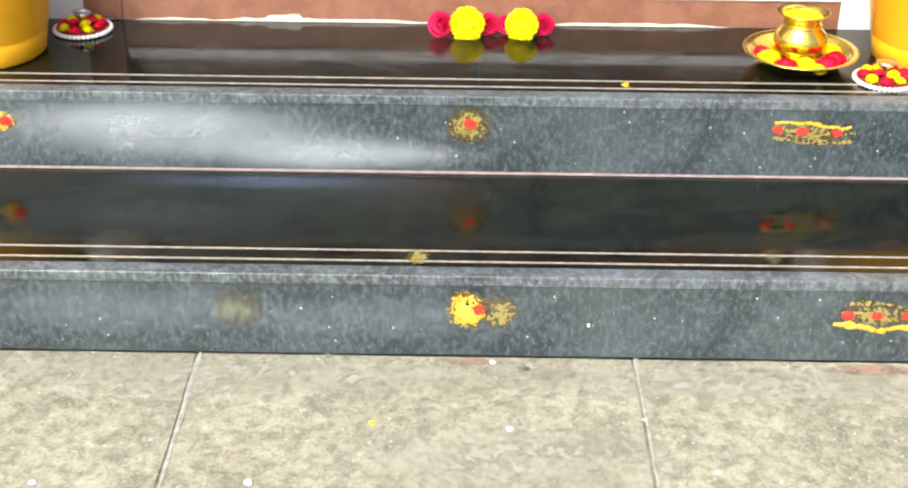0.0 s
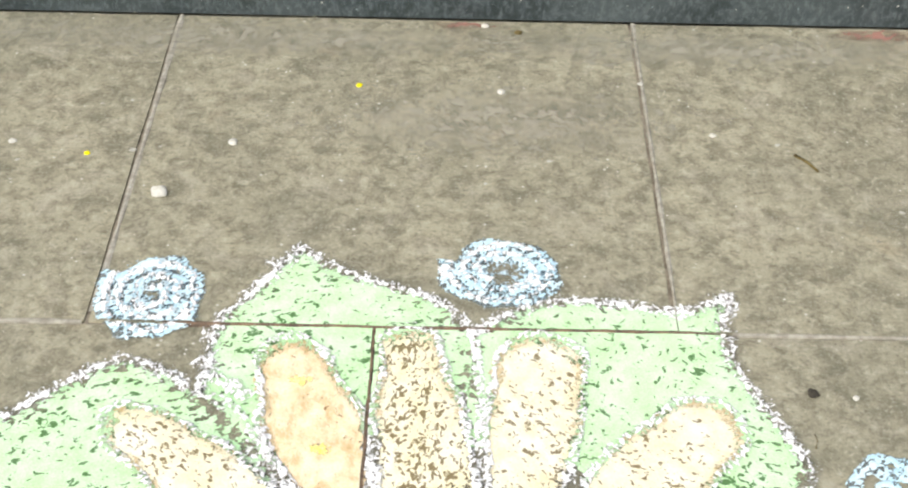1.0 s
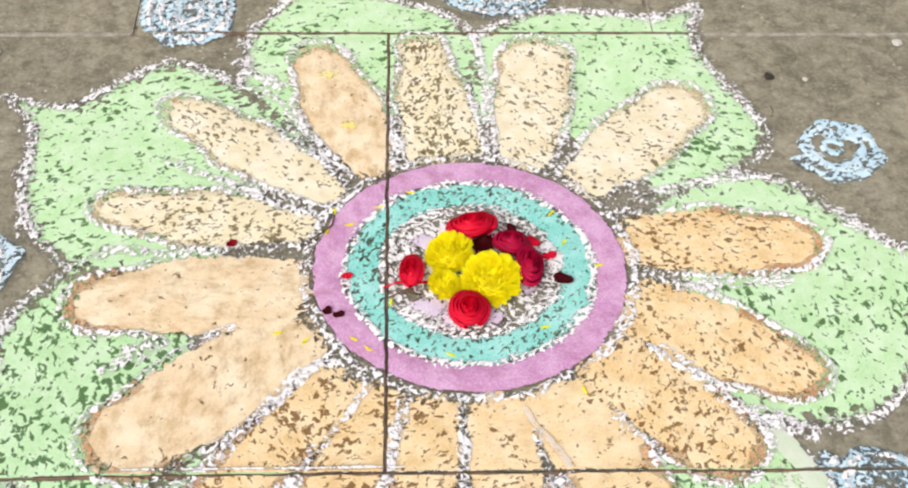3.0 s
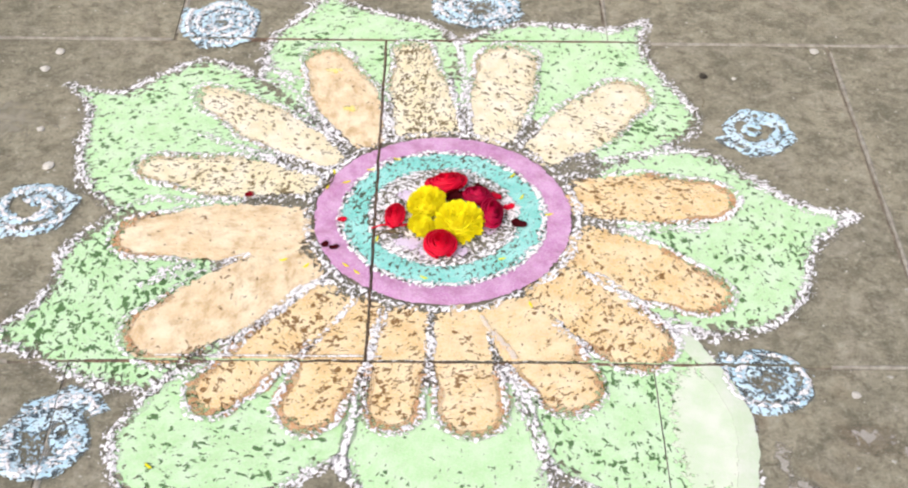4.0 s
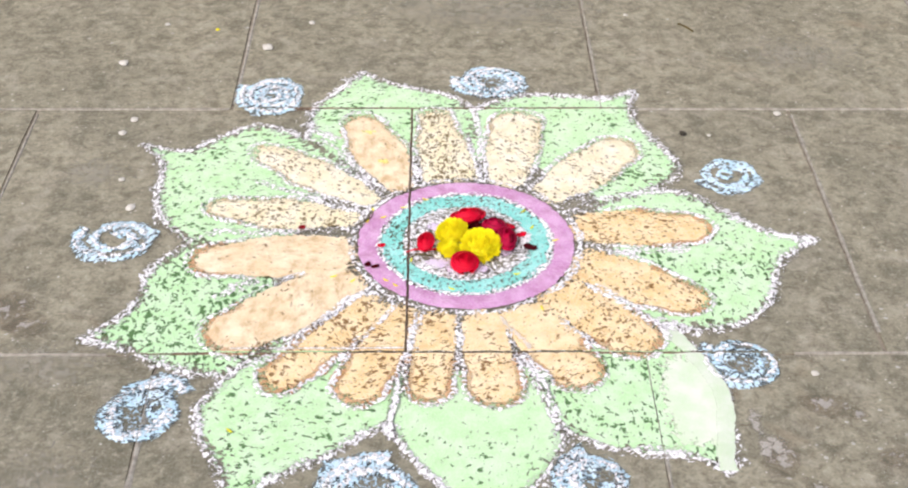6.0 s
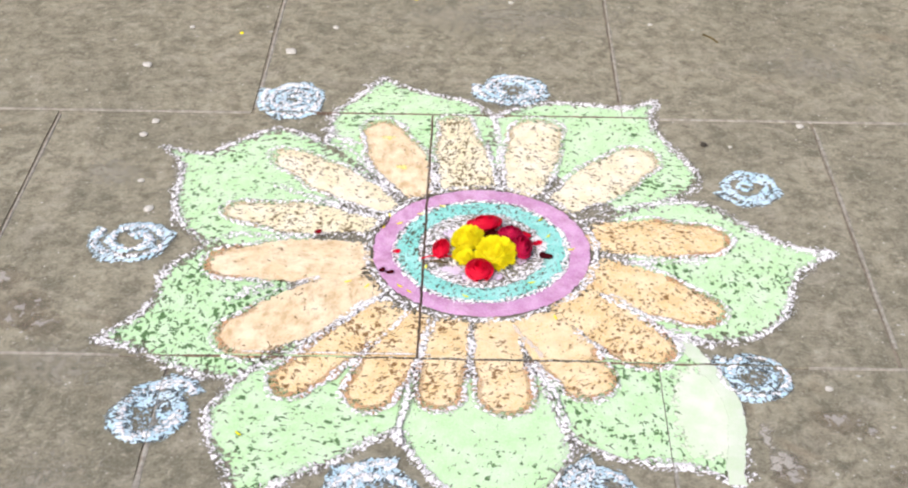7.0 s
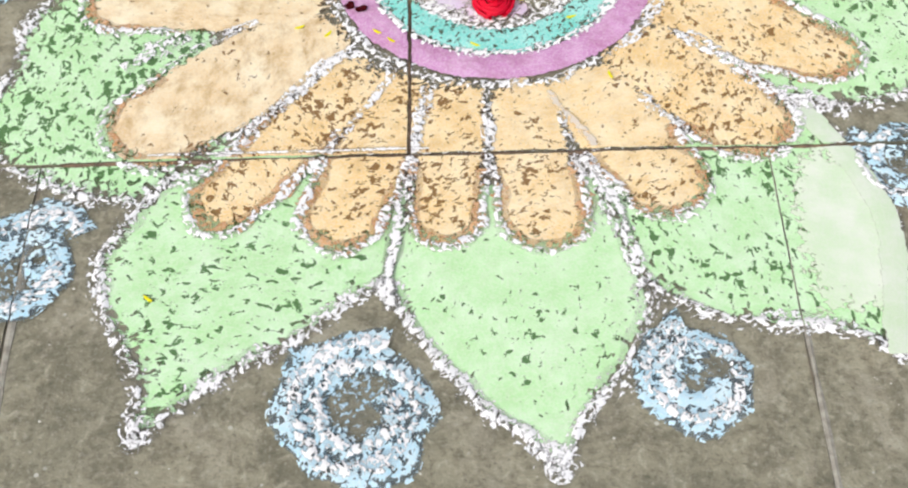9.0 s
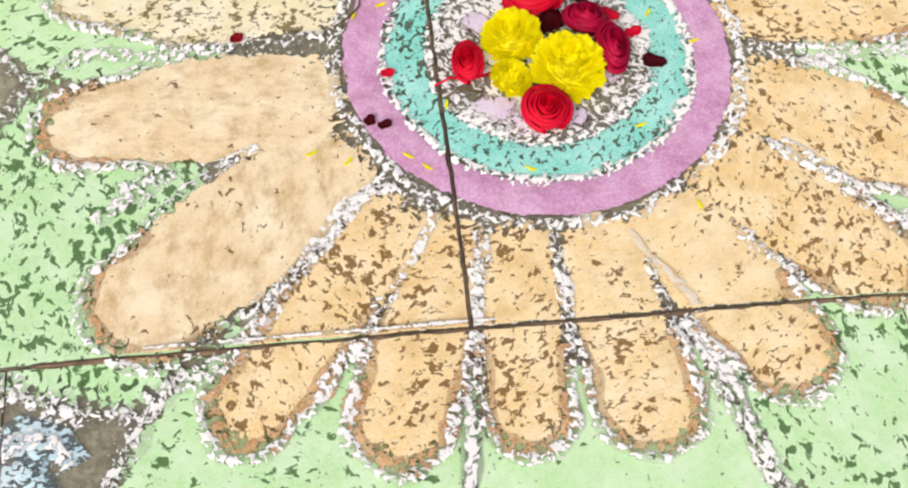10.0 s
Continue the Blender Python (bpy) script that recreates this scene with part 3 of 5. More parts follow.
part("paint_chip", chipped_strip(-0.33, -0.24, 0.019, 9.4, 0.0005), CHIPPED, threshold, "bare pale primer where the paint flaked")

door = base("door_1", "closed dark brown panelled double door above the threshold", "door", kind="structure", at=(0, 2.30, 0.391))
for x0, x1 in ((-0.606, 0.112), (0.118, 0.836)):
    leaf = part("door_leaf", box(x0, x1, 0.0, 0.045, 0.0, 2.05, 0.003), DARK_DOOR, door)
    for z0, z1 in ((0.18, 0.85), (1.05, 1.9)):
        part("panel", box(x0 + 0.12, x1 - 0.12, -0.012, 0.002, z0, z1, 0.008), DARK_DOOR, leaf)
for name, x0, x1 in (("wall_west", -3.2, -0.692), ("wall_east", 0.843, 3.3)):
    tagged(link(name, box(x0, x1, 2.2285, 2.45, 0.0, 2.8), WHITE_WALL), "white plastered house wall beside the door", "wall", kind="structure")
tagged(link("door_post", box(-0.690, -0.6135, 2.2265, 2.40, 0.306, 2.44, 0.003), BROWN_PAINT), "brown painted wooden door post beside the threshold", "door post", kind="structure")
tagged(link("wall_lintel", box(-0.691, 0.842, 2.2285, 2.45, 2.442, 2.8), WHITE_WALL), "white plastered wall above the door", "wall", kind="structure")

# ---- the floor drawing ----
chalk = base("chalk_scatter", "loose white chalk grains between the powder petals", "chalk powder", kind="stuff")
rangoli = base("rangoli", "flower drawing of coloured powder strewn on the slabs", "rangoli", at=(0, 0, 0))

# green leaves: both sides run from a notch over their shoulders to the common tip, as (angle, radius) round the middle
def drawn(points, steps=7):
    """A freehand line: a smooth curve through a few (angle, radius) marks."""
    p = [Vector(polar(*q)) for q in points]
    p = [p[0] * 2 - p[1]] + p + [p[-1] * 2 - p[-2]]
    out = []
    for a, b, c, d in zip(p, p[1:], p[2:], p[3:]):
        for k in range(steps):
            t = k / steps
            q = 0.5 * (2 * b + (c - a) * t + (2 * a - 5 * b + 4 * c - d) * t * t + (3 * b - a - 3 * c + d) * t ** 3)
            out.append((q.x, q.y))
    return out + [(p[-2].x, p[-2].y)]


leaf_count = 0


def leaf(one, tip, two, inner_radius, stuff, label, spurs=()):
    """A leaf with a broken chalk edge and a scatter of chalk at its tip."""
    global leaf_count
    k = leaf_count
    leaf_count += 1
    side_a, side_b = drawn(one + (tip,)), drawn(two + (tip,))
    a0, b0 = one[0][0], two[0][0]
    inner = [polar(b0 + (a0 - b0) * i / 14, inner_radius) for i in range(15)]
    ring = [wobble(x, y, 0.003, 30.0, k) for x, y in side_a[:-1] + side_b[::-1] + inner]
    ob = part("leaf", patch(ring, 0.0006 + 0.0001 * k, 0.0009, polar((a0 + b0) / 2, 0.43)), stuff, rangoli, label)
    edge = side_a + side_b[::-1][1:]
    part("outline", ribbon(edge, 0.012, 0.0017 + 0.0001 * k, seed=k * 1.7, waver=0.003), WHITE, ob, "broken white chalk outline")
    part("outline", ribbon(edge, 0.025, 0.0014 + 0.0001 * k, seed=k * 2.9, crown=0.0003, waver=0.004), WHITE_THIN, ob, "loose white chalk grains")
    for n, (angle, radius, size) in enumerate(((tip[0], tip[1] - 0.004, 0.013),) + spurs):
        x, y = polar(angle, radius)
        spot = [wobble(x + size * math.cos(i * 0.393), y + size * math.sin(i * 0.393), size * 0.55, 60.0, k + n) for i in range(16)]
        part("tip", patch(spot, 0.0019, 0.001), WHITE, ob, "scattered white chalk at the point")


leaf(((87, 0.448), (92, 0.508), (100, 0.550), (106, 0.597)), (108.5, 0.640), ((131, 0.452), (126, 0.498), (121.5, 0.548), (112.5, 0.604)), 0.29, GREEN, "light green leaf with a white edge", ((112.4, 0.624, 0.011),))
leaf(((131, 0.452), (133, 0.530), (137, 0.566), (145, 0.582), (150, 0.602)), (152, 0.684), ((180, 0.468), (172, 0.534), (165, 0.568), (158, 0.597), (154, 0.628)), 0.29, GREEN, "light green leaf, stone showing through", ((151.5, 0.650, 0.010),))
leaf(((180, 0.474), (187, 0.527), (194, 0.548), (199, 0.575)), (203, 0.656), ((222.5, 0.508), (217, 0.549), (212, 0.577), (206.5, 0.610)), 0.33, GREEN_THIN, "light green leaf, much stone showing through", ((202.3, 0.630, 0.010),))
leaf(((222, 0.455), (224, 0.527), (226, 0.575), (229.5, 0.607), (234, 0.632), (238, 0.657)), (241, 0.712), ((255, 0.462), (251, 0.505), (248, 0.559), (245, 0.600), (242.6, 0.650)), 0.33, GREEN, "light green leaf, stone showing through", ((240, 0.690, 0.012),))
leaf(((255, 0.465), (260, 0.519), (264, 0.560), (267.5, 0.597), (270.8, 0.624)), (273, 0.664), ((285.5, 0.476), (285.2, 0.504), (283, 0.531), (280, 0.565), (275.8, 0.606)), 0.33, GREEN_DENSE, "densely strewn light green leaf", ((272.5, 0.642, 0.013), (268, 0.606, 0.011)))
leaf(((285.5, 0.470), (289, 0.514), (292, 0.543), (297, 0.573), (301, 0.606)), (303.3, 0.658), ((323, 0.385), (320.5, 0.445), (317, 0.511), (314, 0.549), (309, 0.595), (305.5, 0.632)), 0.33, GREEN, "light green leaf fading to whitish green", ((305.5, 0.652, 0.012), (303, 0.640, 0.014)))
leaf(((323, 0.374), (329, 0.453), (335, 0.493), (342, 0.515), (351, 0.521), (356, 0.541)), (361, 0.596), ((387, 0.376), (380, 0.434), (371, 0.470), (363.6, 0.524)), 0.25, GREEN, "light green leaf, stone showing through", ((360.6, 0.570, 0.009),))
leaf(((387, 0.380), (387.5, 0.426), (391, 0.466), (399, 0.487), (407, 0.511), (413.5, 0.556)), (417, 0.630), ((447, 0.452), (440, 0.508), (434, 0.533), (426, 0.553), (420, 0.576)), 0.27, GREEN, "light green leaf, dense at one side", ((416.5, 0.612, 0.014),))

# thick chalk strands that run from the notches in between the petals
for k, (run, wide, stuff) in enumerate((
    (((255.3, 0.485), (254.7, 0.43), (253.2, 0.37), (252, 0.31)), 0.020, "dense"),
    (((256.5, 0.50), (255, 0.45), (254.5, 0.41)), 0.016, "dense"),
    (((285.5, 0.482), (285.8, 0.42), (285.5, 0.36), (284, 0.31)), 0.024, ""),
    (((286.5, 0.42), (287.0, 0.37), (286, 0.33)), 0.016, "dense"),
    (((87, 0.455), (86, 0.40), (84.5, 0.34), (83, 0.27)), 0.013, ""),
    (((131, 0.460), (129, 0.42), (128, 0.36), (131, 0.30), (133, 0.25)), 0.020, ""),
    (((128, 0.50), (127, 0.45), (125, 0.41)), 0.022, ""),
    (((223, 0.470), (225, 0.42), (224, 0.36), (222, 0.30), (219, 0.24)), 0.020, ""),
    (((322, 0.390), (324, 0.34), (326.5, 0.29)), 0.018, ""),
    (((326, 0.44), (325, 0.40), (324, 0.36)), 0.024, ""),
    (((25, 0.385), (27, 0.31), (31, 0.24)), 0.020, ""),
    (((179, 0.474), (175.5, 0.42), (175.5, 0.36), (173, 0.29)), 0.018, ""),
    (((153, 0.43), (153.3, 0.36), (152.5, 0.28)), 0.015, ""),
    (((201, 0.44), (199, 0.40), (197, 0.36)), 0.026, ""),
    (((357, 0.38), (355, 0.31), (352, 0.24)), 0.020, ""),
)):
    part("strand", ribbon(drawn(run), wide, 0.0034 + 0.0001 * k, seed=90 + k, crown=0.0008, waver=0.003), WHITE_SOLID if stuff else WHITE, rangoli, "thick strand of white chalk")

# the whitish end of one leaf
glow = [polar(a, r) for a, r in ((-57.3, 0.645), (-62, 0.590), (-59, 0.520), (-54, 0.455), (-47, 0.405), (-38.0, 0.392), (-38.0, 0.445), (-41.5, 0.520), (-44.5, 0.560), (-49.5, 0.606), (-54, 0.640))]
glow = [wobble(x, y, 0.004, 30.0, 2) for x, y in glow]
part("leaf", patch(glow, 0.0022, 0.0012), PALE_GREEN, rangoli, "whitish green smooth patch at the leaf's end")
part("edge", ribbon(drawn(((323, 0.392), (319.6, 0.450), (315.6, 0.515), (312.6, 0.552), (307.8, 0.597), (304.4, 0.632), (303, 0.654))), 0.032, 0.0036, crown=0.0006, waver=0.002, seed=61, vary=0.15), PALE_EDGE, rangoli, "smooth whitish outer edge of the leaf")
sweep = [polar(a, r) for a, r in ((62, 0.56), (52, 0.47), (56, 0.40), (64, 0.38), (68, 0.45))]
part("leaf", patch([wobble(x, y, 0.004, 30.0, 5) for x, y in sweep], 0.0019, 0.001), GREEN_DENSE, rangoli, "dense light green patch between petals")

# inner petals: angle and radius of the tip and of the foot; half widths at the foot, the middle and the shoulder; roundness of the end
PETAL = (
    (115.5, 0.478, 125, 0.188, 0.026, 0.056, 0.042, 1.4, PEACH, "smooth peach powder petal"),
    (97.2, 0.456, 97, 0.185, 0.053, 0.049, 0.035, 0.5, CREAM, "speckled cream powder petal with a blunt end"),
    (76, 0.460, 66, 0.185, 0.034, 0.052, 0.052, 1.0, CREAM_DENSE, "cream powder petal"),
    (46.5, 0.458, 44, 0.185, 0.032, 0.057, 0.048, 1.2, CREAM_DENSE, "cream powder petal"),
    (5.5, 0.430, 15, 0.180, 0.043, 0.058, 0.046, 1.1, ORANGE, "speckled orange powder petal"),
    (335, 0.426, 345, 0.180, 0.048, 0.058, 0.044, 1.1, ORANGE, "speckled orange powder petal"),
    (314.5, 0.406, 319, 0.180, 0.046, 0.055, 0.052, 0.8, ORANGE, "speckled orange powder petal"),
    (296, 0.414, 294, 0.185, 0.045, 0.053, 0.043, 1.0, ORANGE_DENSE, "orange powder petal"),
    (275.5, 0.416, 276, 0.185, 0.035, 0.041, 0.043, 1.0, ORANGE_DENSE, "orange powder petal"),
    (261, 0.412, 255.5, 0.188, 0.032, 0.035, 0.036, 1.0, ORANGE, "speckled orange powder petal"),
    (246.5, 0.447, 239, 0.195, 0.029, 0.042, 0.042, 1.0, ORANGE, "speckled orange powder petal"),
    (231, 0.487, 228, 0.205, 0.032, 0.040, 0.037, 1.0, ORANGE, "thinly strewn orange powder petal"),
    (214.5, 0.490, 205, 0.195, 0.044, 0.065, 0.056, 0.9, PEACH, "smooth peach powder petal"),
    (186.5, 0.468, 189, 0.180, 0.052, 0.064, 0.047, 1.3, PEACH, "smooth peach powder petal"),
    (166.5, 0.470, 160, 0.188, 0.025, 0.050, 0.035, 1.4, CREAM, "speckled cream powder petal"),
    (141.5, 0.496, 142.5, 0.195, 0.026, 0.046, 0.037, 1.5, CREAM_DENSE, "cream powder petal"),
)


def petal_half(s, long, foot, mid, shoulder, blunt):
    """Half the width of a petal at a share s of its length, closing to a round end."""
    a, b = (foot, mid) if s < 0.5 else (mid, shoulder)
    t = s / 0.5 if s < 0.5 else min(1.0, (s - 0.5) / 0.32)
    w = a + (b - a) * t * t * (3 - 2 * t)
    cap = shoulder * blunt / long
    if s > 1 - cap:
        w *= math.sqrt(max(0.0, 1 - ((s - 1 + cap) / cap) ** 2))
    if s < 0.06:
        w *= math.sqrt(max(0.0, s / 0.06))
    return w


def inside(p, k):
    """Whether a point lies well within a petal that was strewn after the k-th."""
    for n, (ta, tr, fa, fr, foot_w, mid, shoulder, blunt, *_) in enumerate(PETAL):
        if n <= k:
            continue
        tip, foot = Vector(polar(ta, tr)), Vector(polar(fa, fr))
        axis, q = tip - foot, Vector(p) - foot
        s = q.dot(axis) / axis.length_squared
        if 0.02 < s < 0.98 and abs(q.dot(Vector((-axis.y, axis.x)).normalized())) < 0.82 * petal_half(s, axis.length, foot_w, mid, shoulder, blunt):
            return True
    return False


def runs(points, keep):
    """The unbroken stretches of the points that are kept."""
    out, run = [], []
    for p in points:
        if keep(p):
            run.append(p)
        elif run:
            out.append(run)
            run = []
    return [r for r in out + [run] if len(r) > 3]


for k, (ta, tr, fa, fr, foot_w, mid, shoulder, blunt, stuff, label) in enumerate(PETAL):
    tip, foot = Vector(polar(ta, tr)), Vector(polar(fa, fr))
    axis = tip - foot
    side = Vector((-axis.y, axis.x)).normalized()
    shares = [(1 - math.cos(math.pi * i / 36)) / 2 for i in range(37)]
    ring = [foot + axis * s + side * petal_half(s, axis.length, foot_w, mid, shoulder, blunt) for s in shares[:-1]]
    ring += [foot + axis * s - side * petal_half(s, axis.length, foot_w, mid, shoulder, blunt) for s in shares[:0:-1]]
    ring = [wobble(p.x, p.y, 0.0045, 26.0, k) for p in ring]
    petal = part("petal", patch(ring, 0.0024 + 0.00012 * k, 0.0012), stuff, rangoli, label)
    m = foot + axis * 0.5
    edge = [(m.x + (x - m.x) * 1.04, m.y + (y - m.y) * 1.04) for x, y in ring]
    rim = [(m.x + (x - m.x) * 0.965, m.y + (y - m.y) * 0.965) for x, y in ring]
    rim = [p for p in rim if math.hypot(p[0] - CX, p[1] - CY) > (0.40 if k in (12, 13) else 0.31)]
    part("rim", ribbon(rim, 0.016, 0.0031 + 0.00012 * k, seed=70 + k, crown=0.0008), RIM_PALE if stuff in (CREAM, CREAM_DENSE) or k == 0 else RIM, petal, "darker grains along the petal's rim")
    clear_of = 0.36 if k == 13 else 0.30 if k == 7 else 0.24 if k in (6, 8) else 0.198
    for run in runs(edge, lambda p: math.hypot(p[0] - CX, p[1] - CY) > clear_of and not inside(p, k)):
        part("outline", ribbon(run, 0.0115, 0.0045 + 0.00006 * k, seed=20 + k, waver=0.0035), WHITE, petal, "broken white chalk outline")

part("strand", ribbon([(-0.27 + 0.01 * i, 0.0052) for i in range(30)], 0.006, 0.0078, seed=131, crown=0.0004, waver=0.001), WHITE_SOLID, rangoli, "thin white chalk edge beside a joint")
part("strand", ribbon(drawn(((283.5, 0.215), (286, 0.26), (288.5, 0.31))), 0.009, 0.0079, seed=133, crown=0.0004), WHITE_FILM, rangoli, "faint white chalk streak between two petals")

for angle, radius in ((116, 0.405), (120, 0.30)):
    x, y = polar(angle, radius)
    ring = [wobble(x + 0.016 * math.cos(k * 0.3142), y + 0.009 * math.sin(k * 0.3142), 0.005, 60.0, radius) for k in range(20)]
    part("yellow_dab", patch(ring, 0.0046, 0.0008), TURMERIC_DAB, rangoli, "dab of yellow turmeric powder")


def band(r0, r1, z, steps=120):
    """A ring of powder with UV v rising to both rims."""
    bm = bmesh.new()
    uv = bm.loops.layers.uv.new("UVMap")
    levels = (0.0, 0.12, 0.35, 0.65, 0.88, 1.0)
    rings = []
    for f in levels:
        row = []
        for k in range(steps):
            a = k * math.tau / steps
            r = r0 + (r1 - r0) * f
            x, y = wobble(CX + r * math.cos(a), CY + r * math.sin(a), 0.003, 30.0, z * 999)
            row.append(bm.verts.new((x, y, z + 0.0010 * (1 - (2 * f - 1) ** 2))))
        rings.append(row)
    for a, b, va, vb in zip(rings, rings[1:], levels, levels[1:]):
        for k in range(steps):
            j = (k + 1) % steps
            f = bm.faces.new((a[k], b[k], b[j], a[j]))
            for loop, v in zip(f.loops, (va, vb, vb, va)):
                loop[uv].uv = (k / steps, abs(2 * v - 1))
    bmesh.ops.recalc_face_normals(bm, faces=bm.faces)
    return cut_joints(bm)


part("grains", band(0.185, 0.375, 0.0004), WHITE_THIN, chalk)
circle = lambda r: [(CX + r * math.cos(k * math.tau / 140), CY + r * math.sin(k * math.tau / 140)) for k in range(140)]
pink = part("ring", band(0.146, 0.187, 0.0045), PINK, rangoli, "dense mauve pink powder ring")
part("outline", ribbon(circle(0.194), 0.014, 0.0052, True, seed=50), WHITE, pink, "broken white chalk outline")
teal = part("ring", band(0.105, 0.148, 0.0042), TEAL, rangoli, "turquoise powder ring, stone showing through")
part("outline", ribbon(circle(0.147), 0.011, 0.0056, True, seed=51), WHITE, teal, "broken white chalk outline")
part("outline", ribbon(circle(0.100), 0.020, 0.0054, True, seed=52), WHITE, teal, "broken white chalk outline")
part("centre", patch(circle(0.106), 0.0030, 0.0008), WHITE_MID, rangoli, "white chalk scattered over bare stone")
for x, y, r in ((0.048, 0.230, 0.024), (0.084, 0.212, 0.026), (0.118, 0.214, 0.020), (0.045, 0.335, 0.018), (0.165, 0.262, 0.016)):
    ring = [wobble(x + r * math.cos(k * 0.3142), y + r * 0.8 * math.sin(k * 0.3142), 0.006, 60.0, r * 99) for k in range(20)]
    part("lavender_spot", patch(ring, 0.0046, 0.001), LAVENDER, rangoli, "pale lavender powder")


# ---- blue swirls round the drawing ----
def swirl(x, y, rx, ry, turns, start, inner, wide, haze, label, chalk_share=1.0, tilt=0.0, curl=None):
    """A spiral trickled inwards in blue, with broken white chalk over a share of it and perhaps a small ring inside."""
    ob = base("powder_swirl", label, "rangoli swirl", "blue swirls round the drawing", at=(0, 0, 0))
    n = int(70 * turns)
    c, d = math.cos(tilt), math.sin(tilt)

    def at(k, grow=1.0):
        f = k / n
        a = start + f * turns * math.tau
        r = (1 - (1 - inner) * f) * grow
        px, py = rx * r * math.cos(a), ry * r * math.sin(a)
        return x + px * c - py * d, y + px * d + py * c

    if haze:
        ring = [wobble(*at(k, 0.95 / (1 - (1 - inner) * k / n)), 0.006, 30.0, x) for k in range(0, 70, 2)]
        part("haze", patch(ring, 0.0008, 0.0006), BLUE_THIN, ob, "thin scatter of blue powder")
    part("blue_line", ribbon([at(k) for k in range(n + 1)], wide * 1.6, 0.0020, waver=0.003, seed=x * 7), BLUE, ob, "sky blue powder line")
    if chalk_share:
        last = max(6, int(n * chalk_share))
        part("white_line", ribbon([at(k, 0.95) for k in range(last + 1)], wide * 0.8, 0.0040, waver=0.006, seed=y * 9), WHITE, ob, "white chalk line")
    if curl:
        ux, uy, ur = curl
        ring = [(x + ux + ur * math.cos(k * 0.2), y + uy + ur * math.sin(k * 0.2)) for k in range(30)]
        part("curl", ribbon(ring, wide * 0.8, 0.0030, waver=0.002, seed=x * 5), BLUE, ob, "small inner blue ring")
    return ob


swirl(-0.280, 0.800, 0.066, 0.078, 3.0, 2.6, 0.12, 0.015, True, "densely scribbled blue and white powder swirl")
swirl(0.158, 0.858, 0.074, 0.066, 2.2, 2.9, 0.36, 0.016, True, "blue and white powder swirl above the leaves")
swirl(0.583, 0.504, 0.058, 0.060, 1.8, 3.4, 0.42, 0.012, False, "blue powder swirl with a white inner curl", 0.0, 0.0, (-0.006, 0.002, 0.012))
swirl(0.514, -0.022, 0.060, 0.060, 2.1, 2.4, 0.28, 0.012, True, "blue and white powder swirl over a joint", 0.55)
swirl(0.264, -0.275, 0.054, 0.057, 1.7, 1.7, 0.42, 0.018, True, "round blue and white powder swirl with a small ring inside", 0.8, 0.0, (-0.006, 0.018, 0.012))
swirl(-0.045, -0.303, 0.070, 0.077, 1.9, 1.2, 0.42, 0.021, True, "large blue and white powder ring with open middle")
swirl(-0.380, -0.133, 0.056, 0.076, 1.35, 1.0, 0.45, 0.019, True, "blue and white powder swirl across a joint", 0.7, -0.5, (0.020, 0.006, 0.013))
swirl(-0.498, 0.304, 0.072, 0.064, 1.95, 2.6, 0.22, 0.015, False, "white and pale blue powder swirl with an open curl")


# ---- marks on the risers ----
def upright(bm, front):
    """Lays a flat powder mesh against a riser."""
    for v in bm.verts:
        v.co = Vector((v.co.x, front - 0.0006 - v.co.z, v.co.y))
    bmesh.ops.recalc_face_normals(bm, faces=bm.faces)
    return bm


def blot(x, z, rx, rz, seed, rough=0.006):
    return [wobble(x + rx * math.cos(k * 0.2618), z + rz * math.sin(k * 0.2618), rough, 45.0, seed) for k in range(24)]


def riser_mark(front, label, blots, dots, stripes=()):
    mark = base("turmeric_mark", label, "turmeric mark", "turmeric marks on the risers")
    for k, (x, z, rx, rz, stuff) in enumerate(blots):
        part("smear", upright(patch(blot(x, z, rx, rz, x + k), 0.0, 0.0008, cut=False), front), stuff, mark)
    for k, (x0, x1, z, wide, stuff) in enumerate(stripes):
        line = [(x0 + (x1 - x0) * i / 30, z + 0.004 * math.sin(i * 0.2 + k) - 0.0002 * i) for i in range(31)]
        part("finger_stripe", upright(ribbon(line, wide, 0.0, seed=k + x0, cut=False), front), stuff, mark)
    for x, z, r in dots:
        part("red_dot", upright(patch(blot(x, z, r, r * 0.9, x, 0.003), 0.0026, 0.0008, cut=False), front), KUMKUM, mark, "vermilion red dot")
    return mark


LOWER, UPPER = 1.468, 1.849
riser_mark(LOWER, "almost faded round turmeric mark on the lower riser", ((-0.282, 0.084, 0.050, 0.042, TURMERIC_AND_GLINT_TRACE),), ())
riser_mark(LOWER, "bright yellow turmeric mark with a fading half and a red dot", ((0.094, 0.088, 0.034, 0.040, TURMERIC_AND_GLINT), (0.146, 0.086, 0.034, 0.036, TURMERIC_AND_GLINT_FAINT)), ((0.112, 0.090, 0.011),))
riser_mark(LOWER, "three yellow turmeric finger stripes with red dots", ((0.765, 0.090, 0.060, 0.024, TURMERIC_AND_GLINT_FAINT),), ((0.716, 0.089, 0.010), (0.764, 0.089, 0.010), (0.812, 0.090, 0.010)),
           ((0.715, 0.850, 0.110, 0.011, TURMERIC_AND_GLINT_FAINT), (0.700, 0.850, 0.091, 0.012, TURMERIC_AND_GLINT_FAINT), (0.694, 0.850, 0.070, 0.012, TURMERIC_AND_GLINT)))
